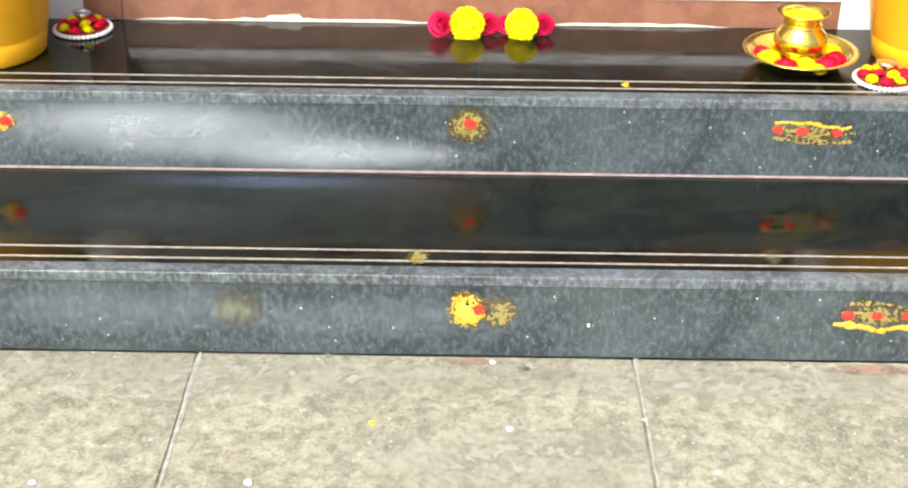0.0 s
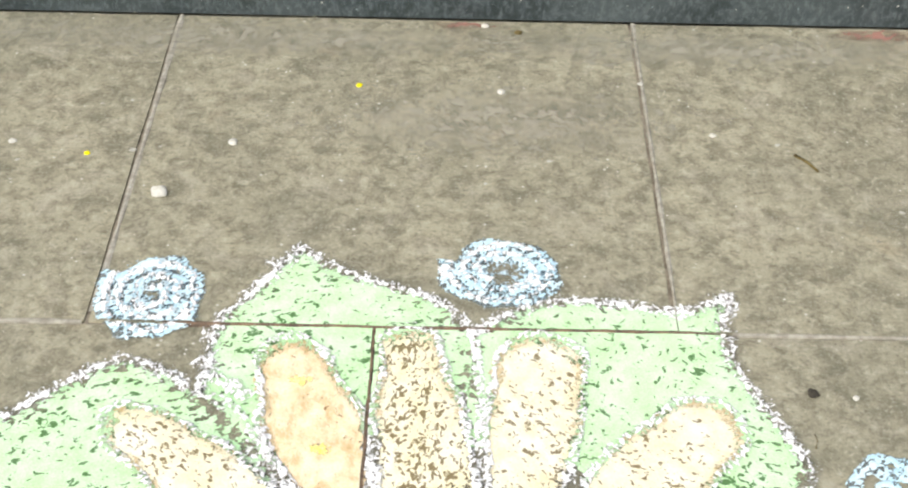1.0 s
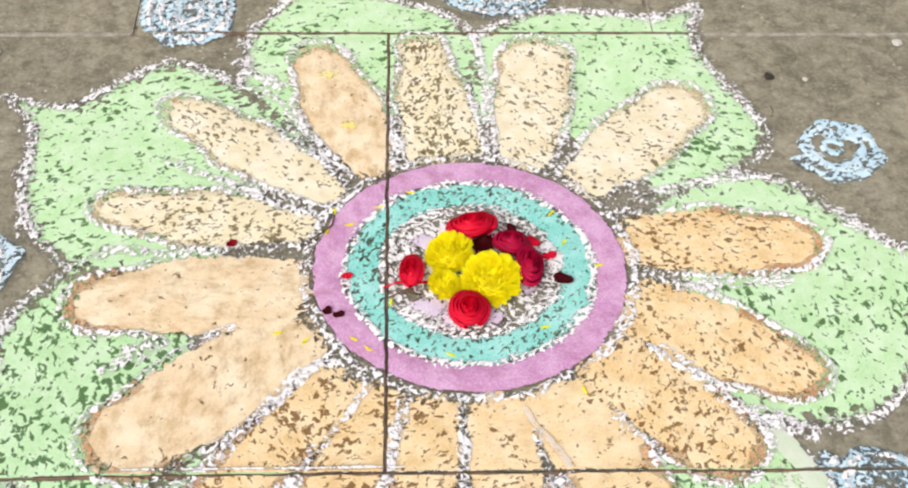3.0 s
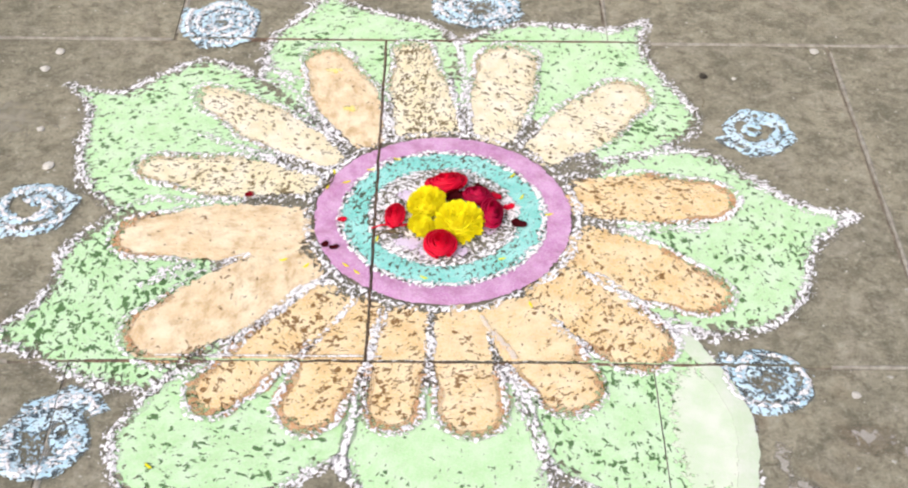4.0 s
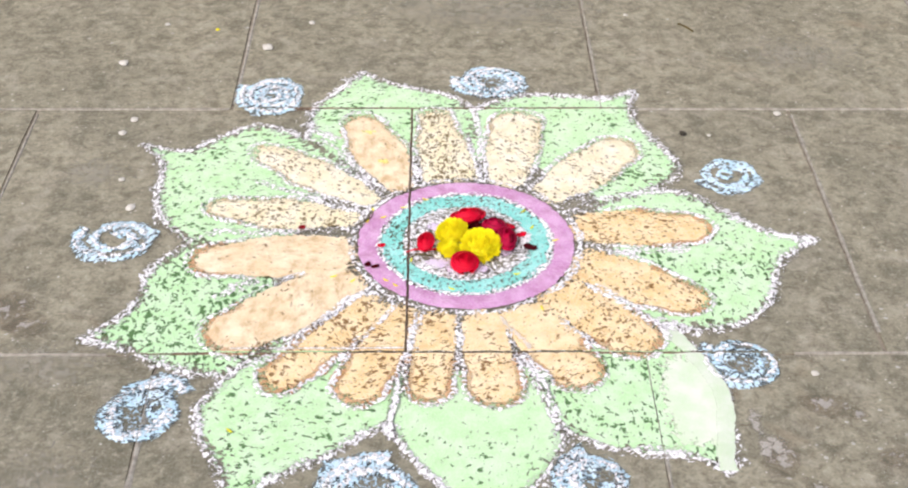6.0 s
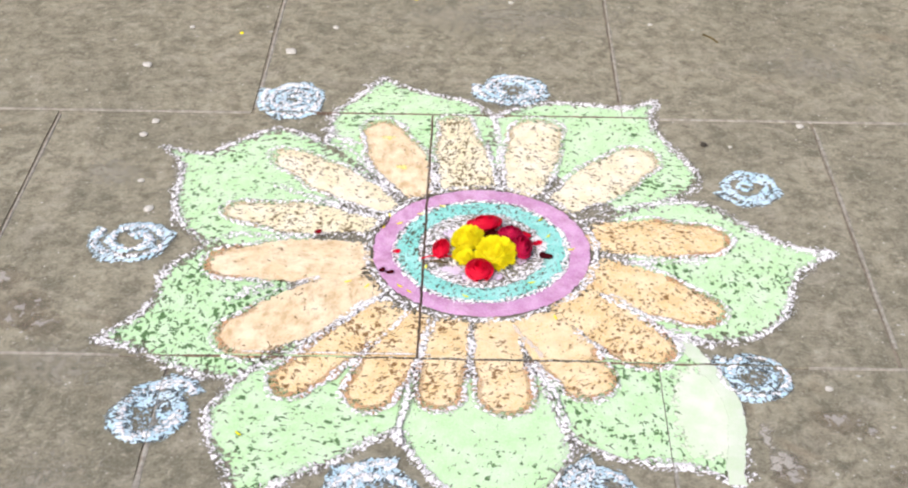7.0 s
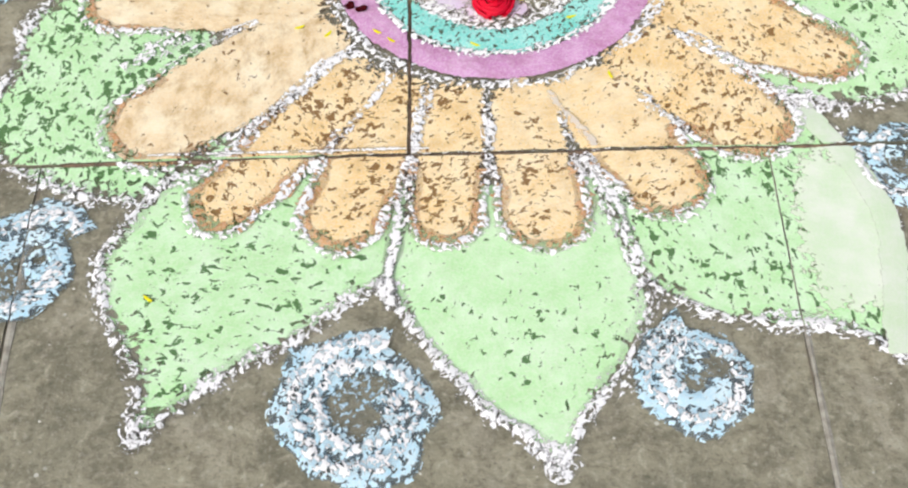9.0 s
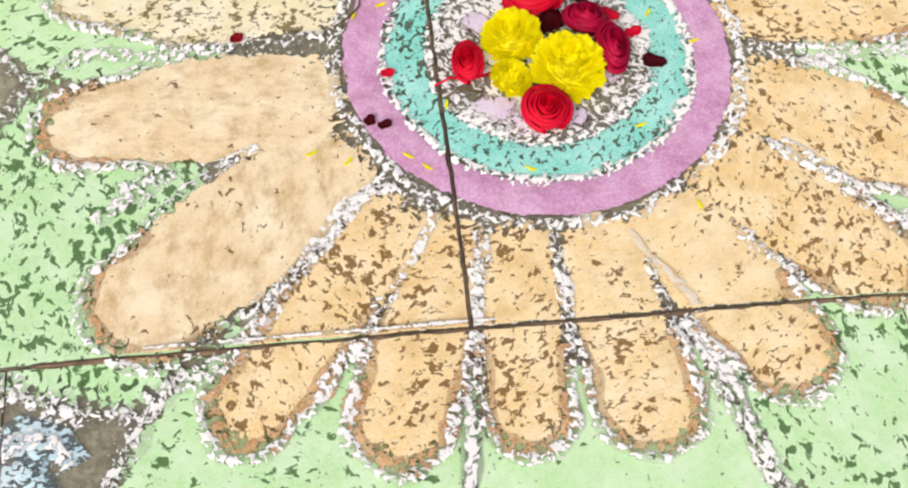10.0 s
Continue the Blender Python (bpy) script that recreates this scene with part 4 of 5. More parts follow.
riser_mark(UPPER, "yellow turmeric mark with a red dot on the upper riser", ((-0.762, 0.244, 0.032, 0.022, TURMERIC_AND_GLINT),), ((-0.752, 0.246, 0.012),))
riser_mark(UPPER, "round yellow turmeric mark with a red dot, half rubbed off", ((0.094, 0.247, 0.048, 0.040, TURMERIC_AND_GLINT_FAINT), (0.088, 0.246, 0.036, 0.030, TURMERIC_AND_GLINT_FAINT)), ((0.096, 0.252, 0.013),))
riser_mark(UPPER, "three rubbed turmeric finger stripes with red dots", ((0.716, 0.245, 0.070, 0.026, TURMERIC_AND_GLINT_FAINT),), ((0.655, 0.248, 0.010), (0.700, 0.247, 0.011), (0.764, 0.245, 0.011)),
           ((0.650, 0.790, 0.262, 0.009, TURMERIC_AND_GLINT), (0.645, 0.795, 0.246, 0.013, TURMERIC_AND_GLINT_FAINT), (0.645, 0.790, 0.230, 0.010, TURMERIC_AND_GLINT_FAINT)))
smudge = base("dust_smudge", "whitish dust and painted glare on the granite risers and lower tread", "dust", kind="stuff")
# dust laid denser to the left, which paints in the bright glare there
for x, z, rx, rz, seed in ((-0.45, 0.230, 0.46, 0.085, 3.3), (-0.20, 0.195, 0.34, 0.050, 4.1), (-0.52, 0.250, 0.30, 0.050, 6.4), (-0.12, 0.185, 0.30, 0.038, 7.7)):
    part("film", upright(patch(blot(x, z, rx, rz, seed, 0.012), 0.0002 * seed - 0.0005, 0.0003, cut=False), UPPER), DUST_GLARE, smudge)

# mirrored sheen at the back of the lower tread, put into the film's colour
part("film", patch(blot(-0.27, 1.800, 0.40, 0.042, 5.2, 0.012), 0.1530, 0.0002, cut=False), SHEEN_BLUE, smudge)
# yellow reflections in the polished treads, painted as flat patches
for x, y, z, rx, ry, stuff, label in ((0.010, 1.528, 0.153, 0.020, 0.030, TURMERIC_AND_GLINT_FAINT, "yellow reflection painted on the lower tread"), (0.600, 1.540, 0.153, 0.014, 0.026, TURMERIC_AND_GLINT_TRACE, "faint yellow reflection painted on the lower tread"), (0.380, 1.912, 0.306, 0.010, 0.020, TURMERIC_AND_GLINT, "small yellow reflection painted on the upper tread")):
    dab = base("turmeric_dab", label, "turmeric mark", "turmeric dabs on the treads")
    part("smear", patch(blot(x, y, rx, ry, x + 2), z, 0.0004, cut=False), stuff, dab)
rng = random.Random(31)
for front, low, count in ((LOWER, 0.02, 46), (UPPER, 0.17, 60)):
    bm = bmesh.new()
    for k in range(count):
        x, z, r = rng.uniform(-0.85, 0.95), low + 0.11 * rng.random(), rng.choice((0.0007, 0.001, 0.0016))
        a = [bm.verts.new((x + r * rng.uniform(0.7, 1.3) * math.cos(i * 1.0472), front - 0.0006, z + r * rng.uniform(0.8, 1.6) * math.sin(i * 1.0472))) for i in range(6)]
        top = bm.verts.new((x, front - 0.0012, z))
        for i in range(6):
            bm.faces.new((a[i], top, a[(i + 1) % 6]))
    bmesh.ops.recalc_face_normals(bm, faces=bm.faces)
    tagged(link("chalk_flecks", bm, CHIP), "tiny white chalk flecks splashed on a granite riser", "chalk flecks", kind="stuff")
drop = base("chalk_drop", "small white chalk drop on the lower granite riser", "chalk drop")
part("smear", upright(patch(blot(0.293, 0.062, 0.005, 0.008, 1.4, 0.001), 0.0, 0.001, cut=False), LOWER), WHITE_SOLID, drop)

# brighter left part of the lower riser: sheen painted as grey films
for x, z, rx, rz, seed in ((-0.48, 0.078, 0.42, 0.070, 2.3), (-0.05, 0.070, 0.36, 0.062, 2.9)):
    part("film", upright(patch(blot(x, z, rx, rz, seed, 0.006), 0.0002, 0.0002, cut=False), LOWER), SHEEN_GREY, smudge)

# stains on the slabs
for x, y, rx, ry, stuff, label in (
    (0.105, 1.450, 0.055, 0.014, KUMKUM_STAIN, "faded red vermilion stain at the foot of the step"),
    (0.760, 1.440, 0.080, 0.016, KUMKUM_STAIN, "faded red vermilion stain at the foot of the step"),
    (0.535, -0.235, 0.030, 0.050, STAIN, "pale worn stain on a slab"),
    (-0.640, 0.110, 0.050, 0.060, STAIN, "pale worn stain on a slab"),
    (0.62, -0.12, 0.040, 0.030, STAIN, "pale worn stain on a slab"),
    (0.575, -0.290, 0.022, 0.030, STAIN, "pale worn stain on a slab"),
    (0.690, -0.230, 0.030, 0.022, STAIN, "pale worn stain on a slab"),
    (-0.560, -0.020, 0.110, 0.075, WORN, "broad pale worn patch on a slab"),
    (-0.500, -0.290, 0.090, 0.110, WORN, "broad pale worn patch on a slab"),
    (-0.580, 0.520, 0.090, 0.070, WORN, "broad pale worn patch on a slab"),
    (0.512, -0.150, 0.013, 0.040, LIME, "pale scraped streak on a slab"),
    (0.524, -0.205, 0.022, 0.030, LIME, "pale scraped streak on a slab"),
    (-0.25, 1.400, 0.70, 0.075, WORN, "pale dust drift at the foot of the step"),
    (0.55, 1.390, 0.60, 0.070, WORN, "pale dust drift at the foot of the step"),
    (0.15, 1.190, 0.38, 0.130, WORN, "broad pale worn patch on a slab"),
    (0.82, 0.98, 0.20, 0.110, WORN, "broad pale worn patch on a slab"),
    (0.665, -0.142, 0.020, 0.014, STAIN, "pale worn stain on a slab"),
    (-0.598, 0.070, 0.040, 0.030, STAIN, "pale worn stain on a slab"),
    (-0.700, 0.190, 0.055, 0.035, STAIN, "pale worn stain on a slab"),
):
    ring = [wobble(x + rx * math.cos(k * 0.2618), y + ry * math.sin(k * 0.2618), 0.02 if rx < 0.06 else 0.012, 24.0, x) for k in range(24)]
    stain = base("floor_stain", label, "stain")
    part("film", patch(ring, 0.0003, 0.0003), stuff, stain)


# ---- flowers ----
def chrysanthemum(name, label):
    """A bloom 0.06 across: narrow petals in rings that rise towards the middle."""
    ob = base(name, label, "flower")
    rng = random.Random(4)
    bm = bmesh.new()
    count = 330
    for k in range(count):
        up = 0.985 - 1.10 * (k + 0.5) / count
        turn = k * 2.39996 + rng.uniform(-0.2, 0.2)
        flat = math.sqrt(max(0.0, 1 - up * up))
        out = Vector((flat * math.cos(turn), flat * math.sin(turn), max(up, -0.12)))
        root = Vector((out.x * 0.020, out.y * 0.020, 0.009 + out.z * 0.013))
        tilt = (out + Vector((rng.uniform(-0.25, 0.25), rng.uniform(-0.25, 0.25), 0.22 + rng.uniform(-0.1, 0.2)))).normalized()
        side = tilt.cross(Vector((0.0, 0.0, 1.0)) if flat > 0.15 else Vector((1.0, 0.0, 0.0))).normalized()
        cup = side.cross(tilt)
        size, wide = rng.uniform(0.0085, 0.0125), rng.uniform(0.0022, 0.0031)
        rows = []
        for i in range(4):
            f = i / 3
            w = wide * (0.6, 1.0, 1.0, 0.5)[i]
            p = root + tilt * size * f + cup * 0.0016 * f * f
            rows.append([bm.verts.new(p + side * w * q + cup * 0.0007 * abs(q)) for q in (-1, 0, 1)])
        for a, b in zip(rows, rows[1:]):
            for i in range(2):
                bm.faces.new((a[i], a[i + 1], b[i + 1], b[i]))
    tagged(part("bloom", bm, YELLOW_PETAL, ob, smooth=True), kind="stuff")
    part("heart", lathe(((0, 0.003), (0.015, 0.004), (0.0225, 0.009), (0.0215, 0.015), (0.016, 0.0205), (0.008, 0.024), (0, 0.025)), 20), YELLOW_PETAL, ob, smooth=True)
    part("calyx", lathe(((0, 0), (0.008, 0.001), (0.013, 0.007), (0.010, 0.014), (0, 0.016)), 14), GREEN_SEPAL, ob, smooth=True)
    return ob


def rose(name, label, stuff, seed=1):
    """A bloom 0.055 across: cupped petals in a tightening whorl."""
    ob = base(name, label, "flower")
    rng = random.Random(seed)
    bm = bmesh.new()
    for layer, (count, rad, high, span) in enumerate(((5, 0.0265, 0.017, 1.0), (5, 0.0235, 0.021, 1.0), (5, 0.0195, 0.0235, 1.05), (4, 0.0150, 0.0255, 1.15), (4, 0.0105, 0.0265, 1.25), (3, 0.0065, 0.027, 1.5), (2, 0.003, 0.027, 2.0))):
        for k in range(count):
            turn = math.tau * (k + layer * 0.37) / count + rng.uniform(-0.15, 0.15)
            r1, h1 = rad * rng.uniform(0.92, 1.1), high * rng.uniform(0.92, 1.08)
            rows = []
            for i in range(6):
                f = i / 5
                row = []
                for j in range(7):
                    u = (j - 3) / 3
                    a = turn + u * span * (0.55 + 0.45 * math.sin(math.pi * min(f + 0.25, 1) * 0.8))
                    r = r1 * (0.35 + 0.65 * math.sin(f * 2.25)) + 0.0010 * u * (1 if k % 2 else -1)
                    z = 0.003 + h1 * math.sin(f * 1.5) * (1 - 0.14 * u * u)
                    row.append(bm.verts.new((r * math.cos(a), r * math.sin(a), z)))
                rows.append(row)
            for a, b in zip(rows, rows[1:]):
                for j in range(6):
                    bm.faces.new((a[j], a[j + 1], b[j + 1], b[j]))
    tagged(part("bloom", bm, stuff, ob, smooth=True), kind="stuff")
    part("calyx", lathe(((0, 0), (0.007, 0.001), (0.011, 0.005), (0.008, 0.010), (0, 0.011)), 12), GREEN_SEPAL, ob, smooth=True)
    return ob


def set_at(ob, x, y, z, size, turn=0.0, lean=(0.0, 0.0)):
    ob.matrix_basis = pose(x, y, z, lean[0], lean[1], turn) @ Matrix.Scale(size, 4)


MIDDLE = "flowers in the middle of the drawing"
yellow = tagged(chrysanthemum("chrysanthemum", "bright yellow chrysanthemum bloom lying on the powder"), group=MIDDLE)
set_at(yellow, 0.122, 0.264, 0.004, 1.2, 20, (14, -8))
crimson = tagged(rose("rose", "deep red rose bloom lying on the powder", RED_PETAL), group=MIDDLE)
set_at(crimson, 0.094, 0.218, 0.004, 0.88, 0, (14, 0))
magenta = rose("rose", "magenta red rose bloom standing on the step", PINK_PETAL, 3)
set_at(magenta, 0.035, 2.176, 0.318, 0.98, 8, (55, 0))


def another(ob, x, y, z, size, turn=0.0, lean=(0.0, 0.0), label="", group="", stretch=(1.0, 1.0, 1.0)):
    m = pose(x, y, z, lean[0], lean[1], turn) @ Matrix.Diagonal((*stretch, 1.0)) @ Matrix.Scale(size / ob.scale.x, 4)
    return tagged(copy_thing(ob, m), label, "", group)


another(yellow, 0.077, 0.306, 0.004, 0.98, 75, (-10, -12))
another(yellow, 0.065, 0.256, 0.004, 0.72, 140, (10, -14))
another(crimson, 0.102, 0.346, 0.004, 1.02, 20, (-8, 0), "wide flattened deep red rose bloom lying on the powder", MIDDLE, (1.15, 0.85, 0.9))
another(crimson, 0.033, 0.279, 0.004, 0.72, 0, (6, -18), "small deep red rose bloom lying on its side", MIDDLE, (0.8, 1.2, 1.0))
dusky = tagged(rose("rose", "dark magenta red rose bloom, its petals spread", DUSKY_PETAL, 7), group=MIDDLE)
set_at(dusky, 0.146, 0.316, 0.004, 0.86, 40, (-6, 12))
another(dusky, 0.162, 0.283, 0.004, 0.90, 0, (4, 18), stretch=(0.75, 1.25, 1.0))
# the row at the foot of the threshold
ROW = "flowers along the threshold"
tagged(magenta, group=ROW)
for x, size, turn in ((0.133, 0.85, -6), (0.166, 0.72, 5), (0.243, 0.85, -10)):
    another(magenta, x, 2.188, 0.316, size, turn, (55, 0))
for x, size, turn in ((0.087, 1.18, 5), (0.198, 1.12, -7)):
    another(yellow, x, 2.170, 0.322, size, turn, (60, 0), "bright yellow chrysanthemum bloom standing on the step", ROW)


def fallen_petal(name, x, y, z, long, wide, turn, stuff, label):
    """A curled loose petal with some thickness."""
    bm = bmesh.new()
    rows = []
    for i in range(7):
        f = i / 6 * 2 - 1
        w = wide * 0.5 * max(0.12, math.sqrt(max(0.0, 1 - f * f))) * (1 + 0.5 * noise.noise((x * 300 + i * 0.9, y * 300, 1.0)))
        rows.append([bm.verts.new((long * 0.5 * f, w * q, 0.0012 + 0.10 * long * (f * f) + 0.20 * wide * q * q)) for q in (-1, -0.5, 0, 0.5, 1)])
    for a, b in zip(rows, rows[1:]):
        for j in range(4):
            bm.faces.new((a[j], b[j], b[j + 1], a[j + 1]))
    made = bmesh.ops.extrude_face_region(bm, geom=bm.faces[:])["geom"]
    bmesh.ops.translate(bm, verts=[v for v in made if isinstance(v, bmesh.types.BMVert)], vec=(0, 0, 0.0006))
    bmesh.ops.recalc_face_normals(bm, faces=bm.faces)
    ob = link(name, bm, stuff, smooth=True)
    ob.matrix_basis = pose(x, y, z, 0, 0, turn)
    return tagged(ob, label, "petal", "fallen petals")


for x, y, long, wide, turn, stuff in (
    (-0.184, 0.330, 0.014, 0.011, 30, DARK_RED), (-0.067, 0.222, 0.013, 0.010, 70, DARK_PETAL), (-0.054, 0.216, 0.014, 0.010, 20, DARK_PETAL),
    (0.206, 0.268, 0.024, 0.017, 160, DARK_PETAL), (0.192, 0.306, 0.020, 0.013, 20, RED_PETAL), (0.172, 0.330, 0.024, 0.015, -30, RED_PETAL),
    (-0.046, 0.276, 0.014, 0.010, 10, RED_PETAL), (0.114, 0.324, 0.032, 0.026, 60, DARK_PETAL), (0.150, 0.352, 0.018, 0.010, 110, DARK_PETAL),
):
    fallen_petal("fallen_petal", x, y, 0.005, long, wide, turn, stuff, "small fallen dark red rose petal on the powder")
for x, y, turn in ((-0.072, 0.350, 70), (-0.064, 0.385, 100), (-0.045, 0.362, 20), (-0.010, 0.392, 10), (0.028, 0.418, -15), (0.072, 0.156, -30), (0.180, 0.196, 15),
                   (0.212, 0.330, 60), (-0.020, 0.166, -40), (-0.036, 0.180, -35), (0.216, 0.104, 110), (0.200, 0.380, 50), (0.250, 0.292, 15), (0.005, 0.235, 80), (-0.122, 0.190, 20), (-0.090, 0.178, 50), (-0.250, -0.175, 140)):
    fallen_petal("fallen_petal", x, y, 0.005 if y > 0.05 else 0.002, 0.012, 0.003, turn, YELLOW_PETAL, "thin fallen yellow petal on the powder")


def stick(name, points, r, stuff, label, category):
    bm = bmesh.new()
    rows = []
    for k, p in enumerate(points):
        q = points[min(k + 1, len(points) - 1)] if k == 0 else points[k - 1]
        d = (Vector(p) - Vector(q)).normalized()
        a = d.cross(Vector((0, 0, 1))).normalized()
        b = a.cross(d)
        rr = r * (1 - 0.4 * k / len(points))
        rows.append([bm.verts.new(Vector(p) + rr * (math.cos(i * 1.047) * a + math.sin(i * 1.047) * b)) for i in range(6)])
    for a, b in zip(rows, rows[1:]):
        for i in range(6):
            bm.faces.new((a[i], a[(i + 1) % 6], b[(i + 1) % 6], b[i])) if (Vector(points[1]) - Vector(points[0])).length else None
    for row in (rows[0], rows[-1]):
        bm.faces.new(row)
    bmesh.ops.recalc_face_normals(bm, faces=bm.faces)
    return tagged(link(name, bm, stuff, smooth=True), label, category)


stick("flower_stalk", ((0.052, 0.268, 0.0075), (0.030, 0.262, 0.008), (0.012, 0.266, 0.0075), (-0.004, 0.258, 0.007)), 0.0016, RED_PETAL, "thin reddish flower stalk beside the blooms", "stalk")
stick("flower_stalk", ((0.040, 0.246, 0.0075), (0.020, 0.252, 0.008), (0.002, 0.242, 0.0075)), 0.0014, TWIG, "thin brown flower stalk beside the blooms", "stalk")
stick("twig", ((-0.092, 0.336, 0.008), (-0.078, 0.346, 0.009), (-0.066, 0.360, 0.009), (-0.064, 0.376, 0.008)), 0.0014, TWIG, "thin brown twig on the pink powder ring", "twig")
stick("twig", ((0.577, 1.117, 0.002), (0.592, 1.100, 0.003), (0.604, 1.080, 0.002)), 0.0026, TWIG, "short olive brown twig on a slab", "twig")
stick("twig", ((0.508, 0.566, 0.003), (0.512, 0.578, 0.004), (0.510, 0.588, 0.003)), 0.0008, TWIG, "short dry twig at the leaf's edge", "twig")


def chip(x, y, r, stuff, label, seed, z=0.0):
    bm = bmesh.new()
    bmesh.ops.create_icosphere(bm, subdivisions=2, radius=r)
    for v in bm.verts:
        v.co *= 1 + 0.35 * noise.noise(v.co * (1.3 / r) + Vector((seed, 0, 0)))
        v.co.z = v.co.z * 0.38 + r * 0.30
    ob = link("stone_chip", bm, stuff)
    ob.location = (x, y, z)
    return tagged(ob, label, "stone chip", "chips lying on the slabs")


for k, (x, y, r) in enumerate(((-0.223, 1.121, 0.007), (-0.308, 1.004, 0.012), (0.161, 1.261, 0.006), (-0.538, 0.706, 0.008), (-0.552, 0.655, 0.008), (-0.524, 0.492, 0.006), (-0.492, 0.400, 0.009),
                               (-0.60, 0.935, 0.010), (0.716, 0.727, 0.008), (0.466, 1.161, 0.005), (0.372, 1.290, 0.004), (-0.536, 1.114, 0.006), (0.137, 1.445, 0.006), (0.570, 0.647, 0.004), (0.62, -0.05, 0.006), (-0.62, -0.26, 0.008))):
    chip(x, y, r, CHIP, "small white stone chip lying on a slab", k * 3.1)
chip(-0.053, 1.272, 0.005, YELLOW_PETAL, "small yellow crumb lying on a slab", 5.5)
chip(-0.425, 1.090, 0.0045, YELLOW_PETAL, "small yellow crumb lying on a slab", 8.5)
chip(0.520, 0.652, 0.0075, SEED, "dark brown seed lying on a slab", 2.5)
chip(0.19, 1.428, 0.006, TWIG, "dark brown seed lying on a slab", 4.5)

rng = random.Random(11)
bm = bmesh.new()
for k in range(420):
    x, y, r = rng.uniform(-1.0, 1.1), rng.uniform(-0.72, 1.45), rng.uniform(0.0006, 0.0018)
    if math.hypot(x - CX, y - CY) < 0.45:
        continue
    a = rng.uniform(0, 6.28)
    low = [bm.verts.new((x + r * q * math.cos(a + i * 1.2566), y + r * math.sin(a + i * 1.2566), -0.0006)) for i, q in enumerate((1.4, 0.8, 1.1, 1.2, 0.9))]
    top = bm.verts.new((x, y, r * 0.6))
    for i in range(5):
        bm.faces.new((low[i], low[(i + 1) % 5], top))
tagged(link("grit", bm, CHIP), "pale grit and crumbs strewn over the slabs", "grit", kind="stuff")

rng = random.Random(23)
bm = bmesh.new()
for cx, cy, spread, count in ((0.66, -0.17, 0.14, 46), (0.58, -0.30, 0.10, 26), (-0.62, 0.08, 0.10, 26), (-0.60, -0.22, 0.12, 22), (0.80, 0.05, 0.14, 20), (0.75, 1.15, 0.22, 26), (0.0, 1.1, 0.4, 30), (-0.6, 1.1, 0.25, 20)):
    for k in range(count):
        x, y, r = rng.gauss(cx, spread * 0.5), rng.gauss(cy, spread * 0.5), rng.choice((0.0015, 0.002, 0.003, 0.005)) * rng.uniform(0.7, 1.3)
        if math.hypot(x - CX, y - CY) < 0.62 or y > 1.44:
            continue
        a = rng.uniform(0, 6.28)
        low = [bm.verts.new((x + r * q * math.cos(a + i * 0.8976), y + r * 0.8 * q * math.sin(a + i * 0.8976), -0.0008)) for i, q in enumerate([rng.uniform(0.6, 1.4) for _ in range(7)])]
        top = bm.verts.new((x, y, 0.0004))
        for i in range(7):
            bm.faces.new((low[i], low[(i + 1) % 7], top))
tagged(link("pale_flakes", bm, FLAKE), "pale worn flakes of lime stuck to the slabs", "flakes", kind="stuff")

# ---- things on the upper step ----
TOP = 0.305


def planter(x, y, label):
    pot = base("planter", label, "plant pot", "planters beside the door", at=(x, y, TOP))
    shell = ((0, 0.0), (0.108, 0.0), (0.116, 0.006), (0.122, 0.045), (0.1215, 0.048), (0.1245, 0.051), (0.146, 0.20), (0.152, 0.205), (0.158, 0.25), (0.162, 0.256), (0.160, 0.262), (0.150, 0.262), (0.147, 0.24), (0.138, 0.19))
    part("shell", lathe(shell, 64), POT, pot, smooth=True)
    part("soil", lathe(((0.0, 0.236), (0.06, 0.240), (0.1475, 0.232)), 40), SOIL, pot, "dark potting soil")
    return pot


planter(-0.838, 2.040, "glossy orange-yellow plastic planter on the upper step")
planter(0.990, 2.070, "glossy orange-yellow plastic planter on the upper step")

bead_bm = bmesh.new()
bmesh.ops.create_uvsphere(bead_bm, u_segments=10, v_segments=7, radius=0.0046)
bead_mesh = bpy.data.meshes.new("bead")
bead_bm.to_mesh(bead_mesh)
bead_bm.free()
bead_mesh.materials.append(PEARL)
bead_mesh.polygons.foreach_set("use_smooth", [True] * len(bead_mesh.polygons))


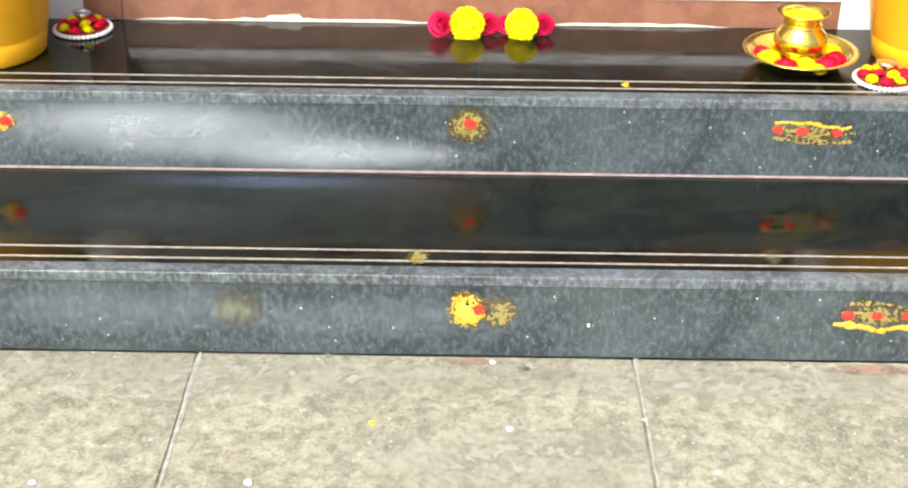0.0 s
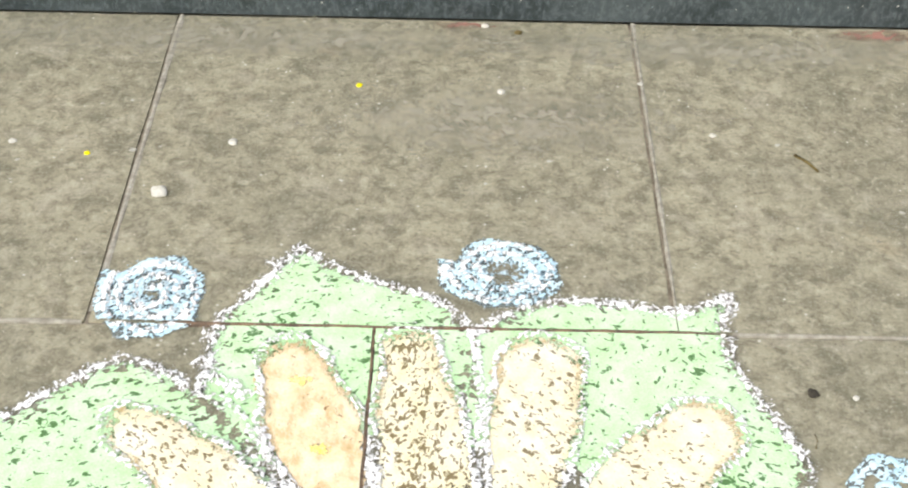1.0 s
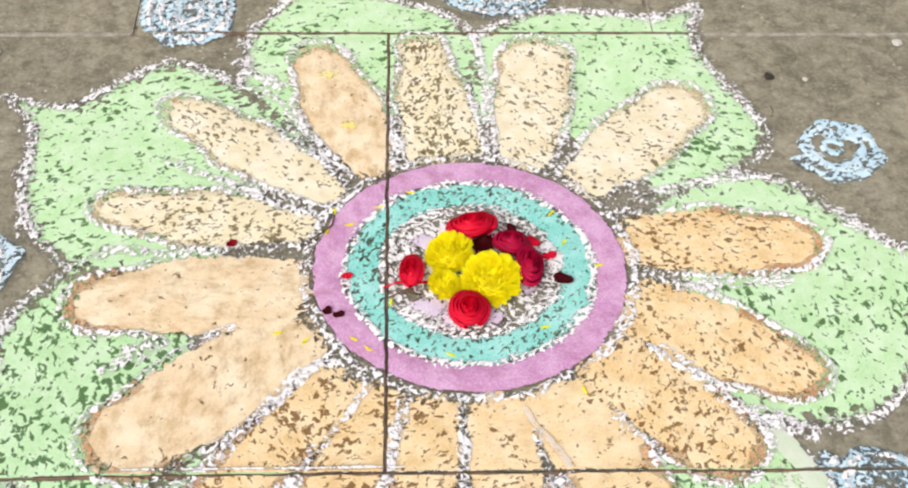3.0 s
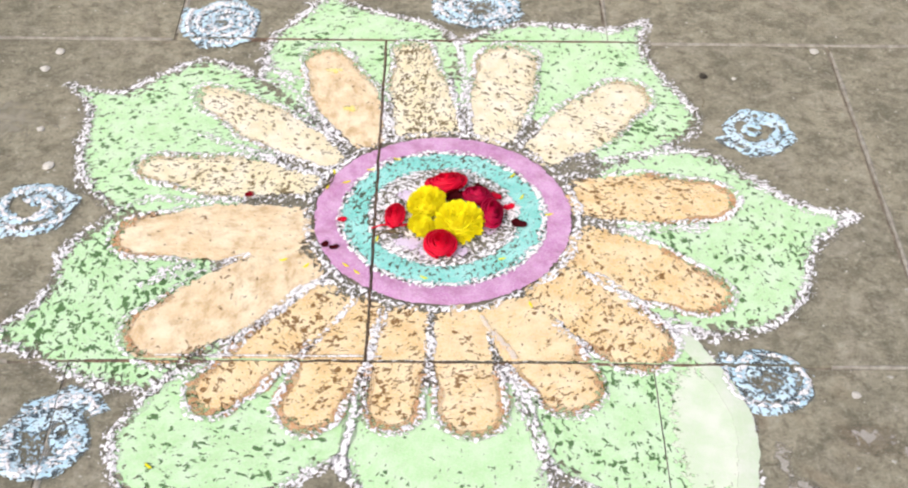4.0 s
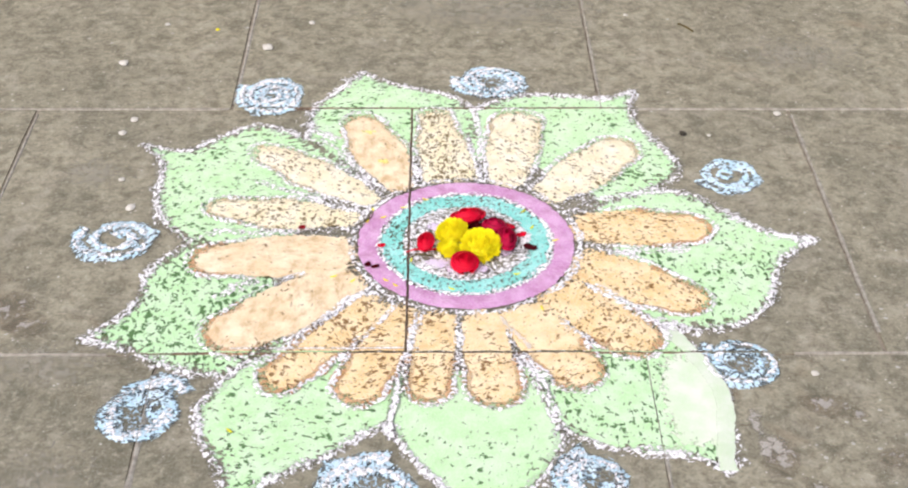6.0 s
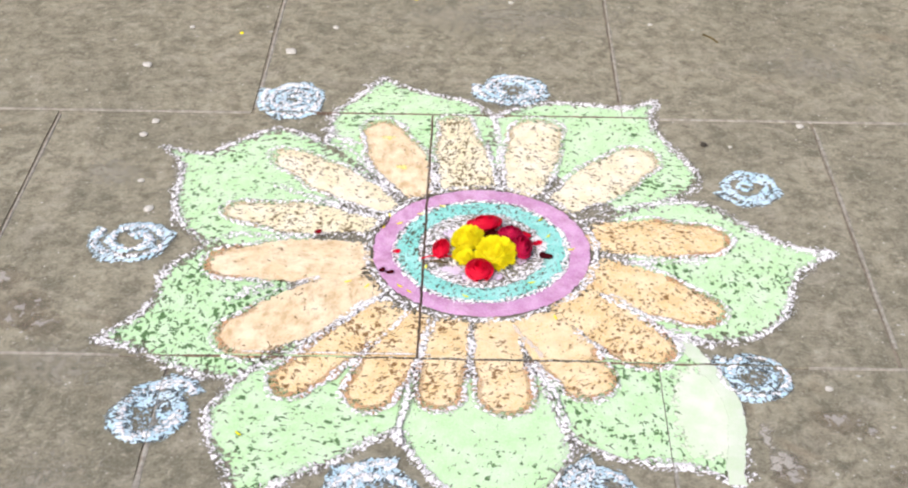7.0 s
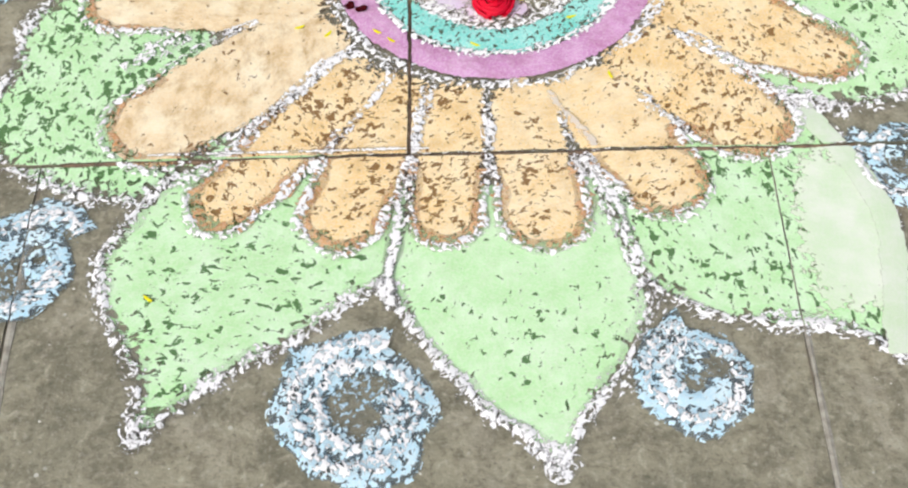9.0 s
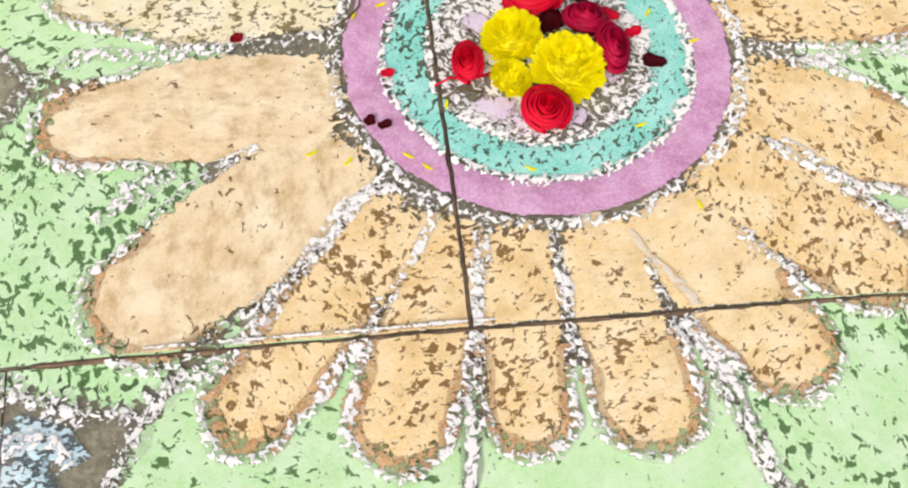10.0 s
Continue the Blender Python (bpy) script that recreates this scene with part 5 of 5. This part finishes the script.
def bead_plate(x, y, label):
    plate = base("bead_plate", label, "decorated plate", "bead-edged plates", at=(x, y, TOP))
    part("dish", lathe(((0, 0.0), (0.045, 0.0), (0.052, 0.006), (0.052, 0.009), (0.043, 0.008), (0, 0.007)), 40), RED_CLOTH, plate, "dark red dish under the flowers")
    for k in range(38):
        a = k * math.tau / 38
        ob = new("bead", bead_mesh)
        ob.parent, ob.location = plate, (0.055 * math.cos(a), 0.055 * math.sin(a), 0.0052)
    for k in range(13):
        a, r = (k * math.tau / 9 + 0.3, 0.038) if k < 9 else (k * math.tau / 4 + 0.6, 0.019)
        name = "yellow chrysanthemum" if k % 2 else "red rose"
        another(yellow if k % 2 else crimson, x + r * math.cos(a), y + r * math.sin(a), TOP + (0.008 if k < 9 else 0.014), 0.40 if k % 2 else 0.44, k * 40, (12 * math.sin(a), -12 * math.cos(a)), "small " + name + " bloom on the bead-edged plate", "small blooms on the plates")
    lamp = base("oil_lamp", "small silver oil lamp amid the blooms on a plate", "oil lamp", "oil lamps", at=(x, y + 0.004, TOP + 0.010))
    part("bowl", lathe(((0, 0), (0.012, 0.0), (0.006, 0.010), (0.007, 0.014), (0.018, 0.024), (0.020, 0.028), (0.017, 0.026), (0, 0.018)), 24), SILVER, lamp, smooth=True)
    return plate


bead_plate(-0.678, 2.160, "small plate edged with white beads, heaped with red and yellow blooms")
bead_plate(0.866, 1.950, "small plate edged with white beads, heaped with red and yellow blooms")

px, py = 0.722, 2.026
tray = base("brass_plate", "wide polished brass plate with blooms and a brass pot on it", "brass plate", at=(px, py, TOP))
part("dish", lathe([(0.95 * r, z) for r, z in ((0.0, 0.0), (0.0665, 0.0), (0.0779, 0.004), (0.0988, 0.026), (0.1121, 0.030), (0.1149, 0.033), (0.1111, 0.034), (0.0978, 0.030), (0.076, 0.008), (0.0, 0.006))], 64), BRASS, tray, smooth=True)
part("foot_ring", lathe(((0.057, 0.0004), (0.0608, -0.0), (0.0627, 0.003), (0.057, 0.003)), 40), BRASS, tray, smooth=True)
kalash = base("brass_pot", "round-bellied polished brass water pot with turmeric on its rim", "brass pot", at=(px + 0.003, py + 0.026, TOP + 0.007))
kalash.scale = (0.90, 0.90, 1.0)
part("belly", lathe(((0.0, 0.0), (0.0296, 0.0), (0.0342, 0.0042), (0.0502, 0.0168), (0.057, 0.0336), (0.0524, 0.0504), (0.0388, 0.063), (0.0353, 0.0693), (0.0376, 0.0777), (0.0524, 0.0882), (0.0559, 0.0914), (0.0524, 0.0924), (0.0365, 0.0819), (0.0331, 0.0693), (0.0, 0.0525)), 56), BRASS, kalash, smooth=True)
part("band", lathe(((0.0393, 0.0635), (0.0427, 0.0662), (0.0393, 0.0698), (0.0359, 0.0698)), 48), BRASS, kalash, "raised brass ring round the neck", smooth=True)
part("turmeric_fill", lathe(((0.0, 0.0866), (0.0228, 0.0861), (0.041, 0.0835), (0.0342, 0.0788)), 36), YELLOW_PETAL, kalash, "bright yellow turmeric paste in the mouth")
for k, (a, r, kind, size) in enumerate(((-90, 0.062, "y", 0.70), (-125, 0.078, "r", 0.75), (-160, 0.082, "y", 0.80), (-50, 0.078, "r", 0.8), (-15, 0.078, "r", 0.75), (20, 0.080, "y", 0.7), (-75, 0.088, "y", 0.55), (160, 0.085, "r", 0.6), (60, 0.082, "r", 0.7), (110, 0.080, "y", 0.6))):
    x, y = px + 0.84 * r * math.cos(radians(a)), py + 0.84 * r * math.sin(radians(a))
    another(yellow if kind == "y" else crimson, x, y, TOP + 0.010, size, k * 37, (0, 0), ("yellow chrysanthemum" if kind == "y" else "red rose") + " bloom lying in the brass plate", "blooms in the brass plate")
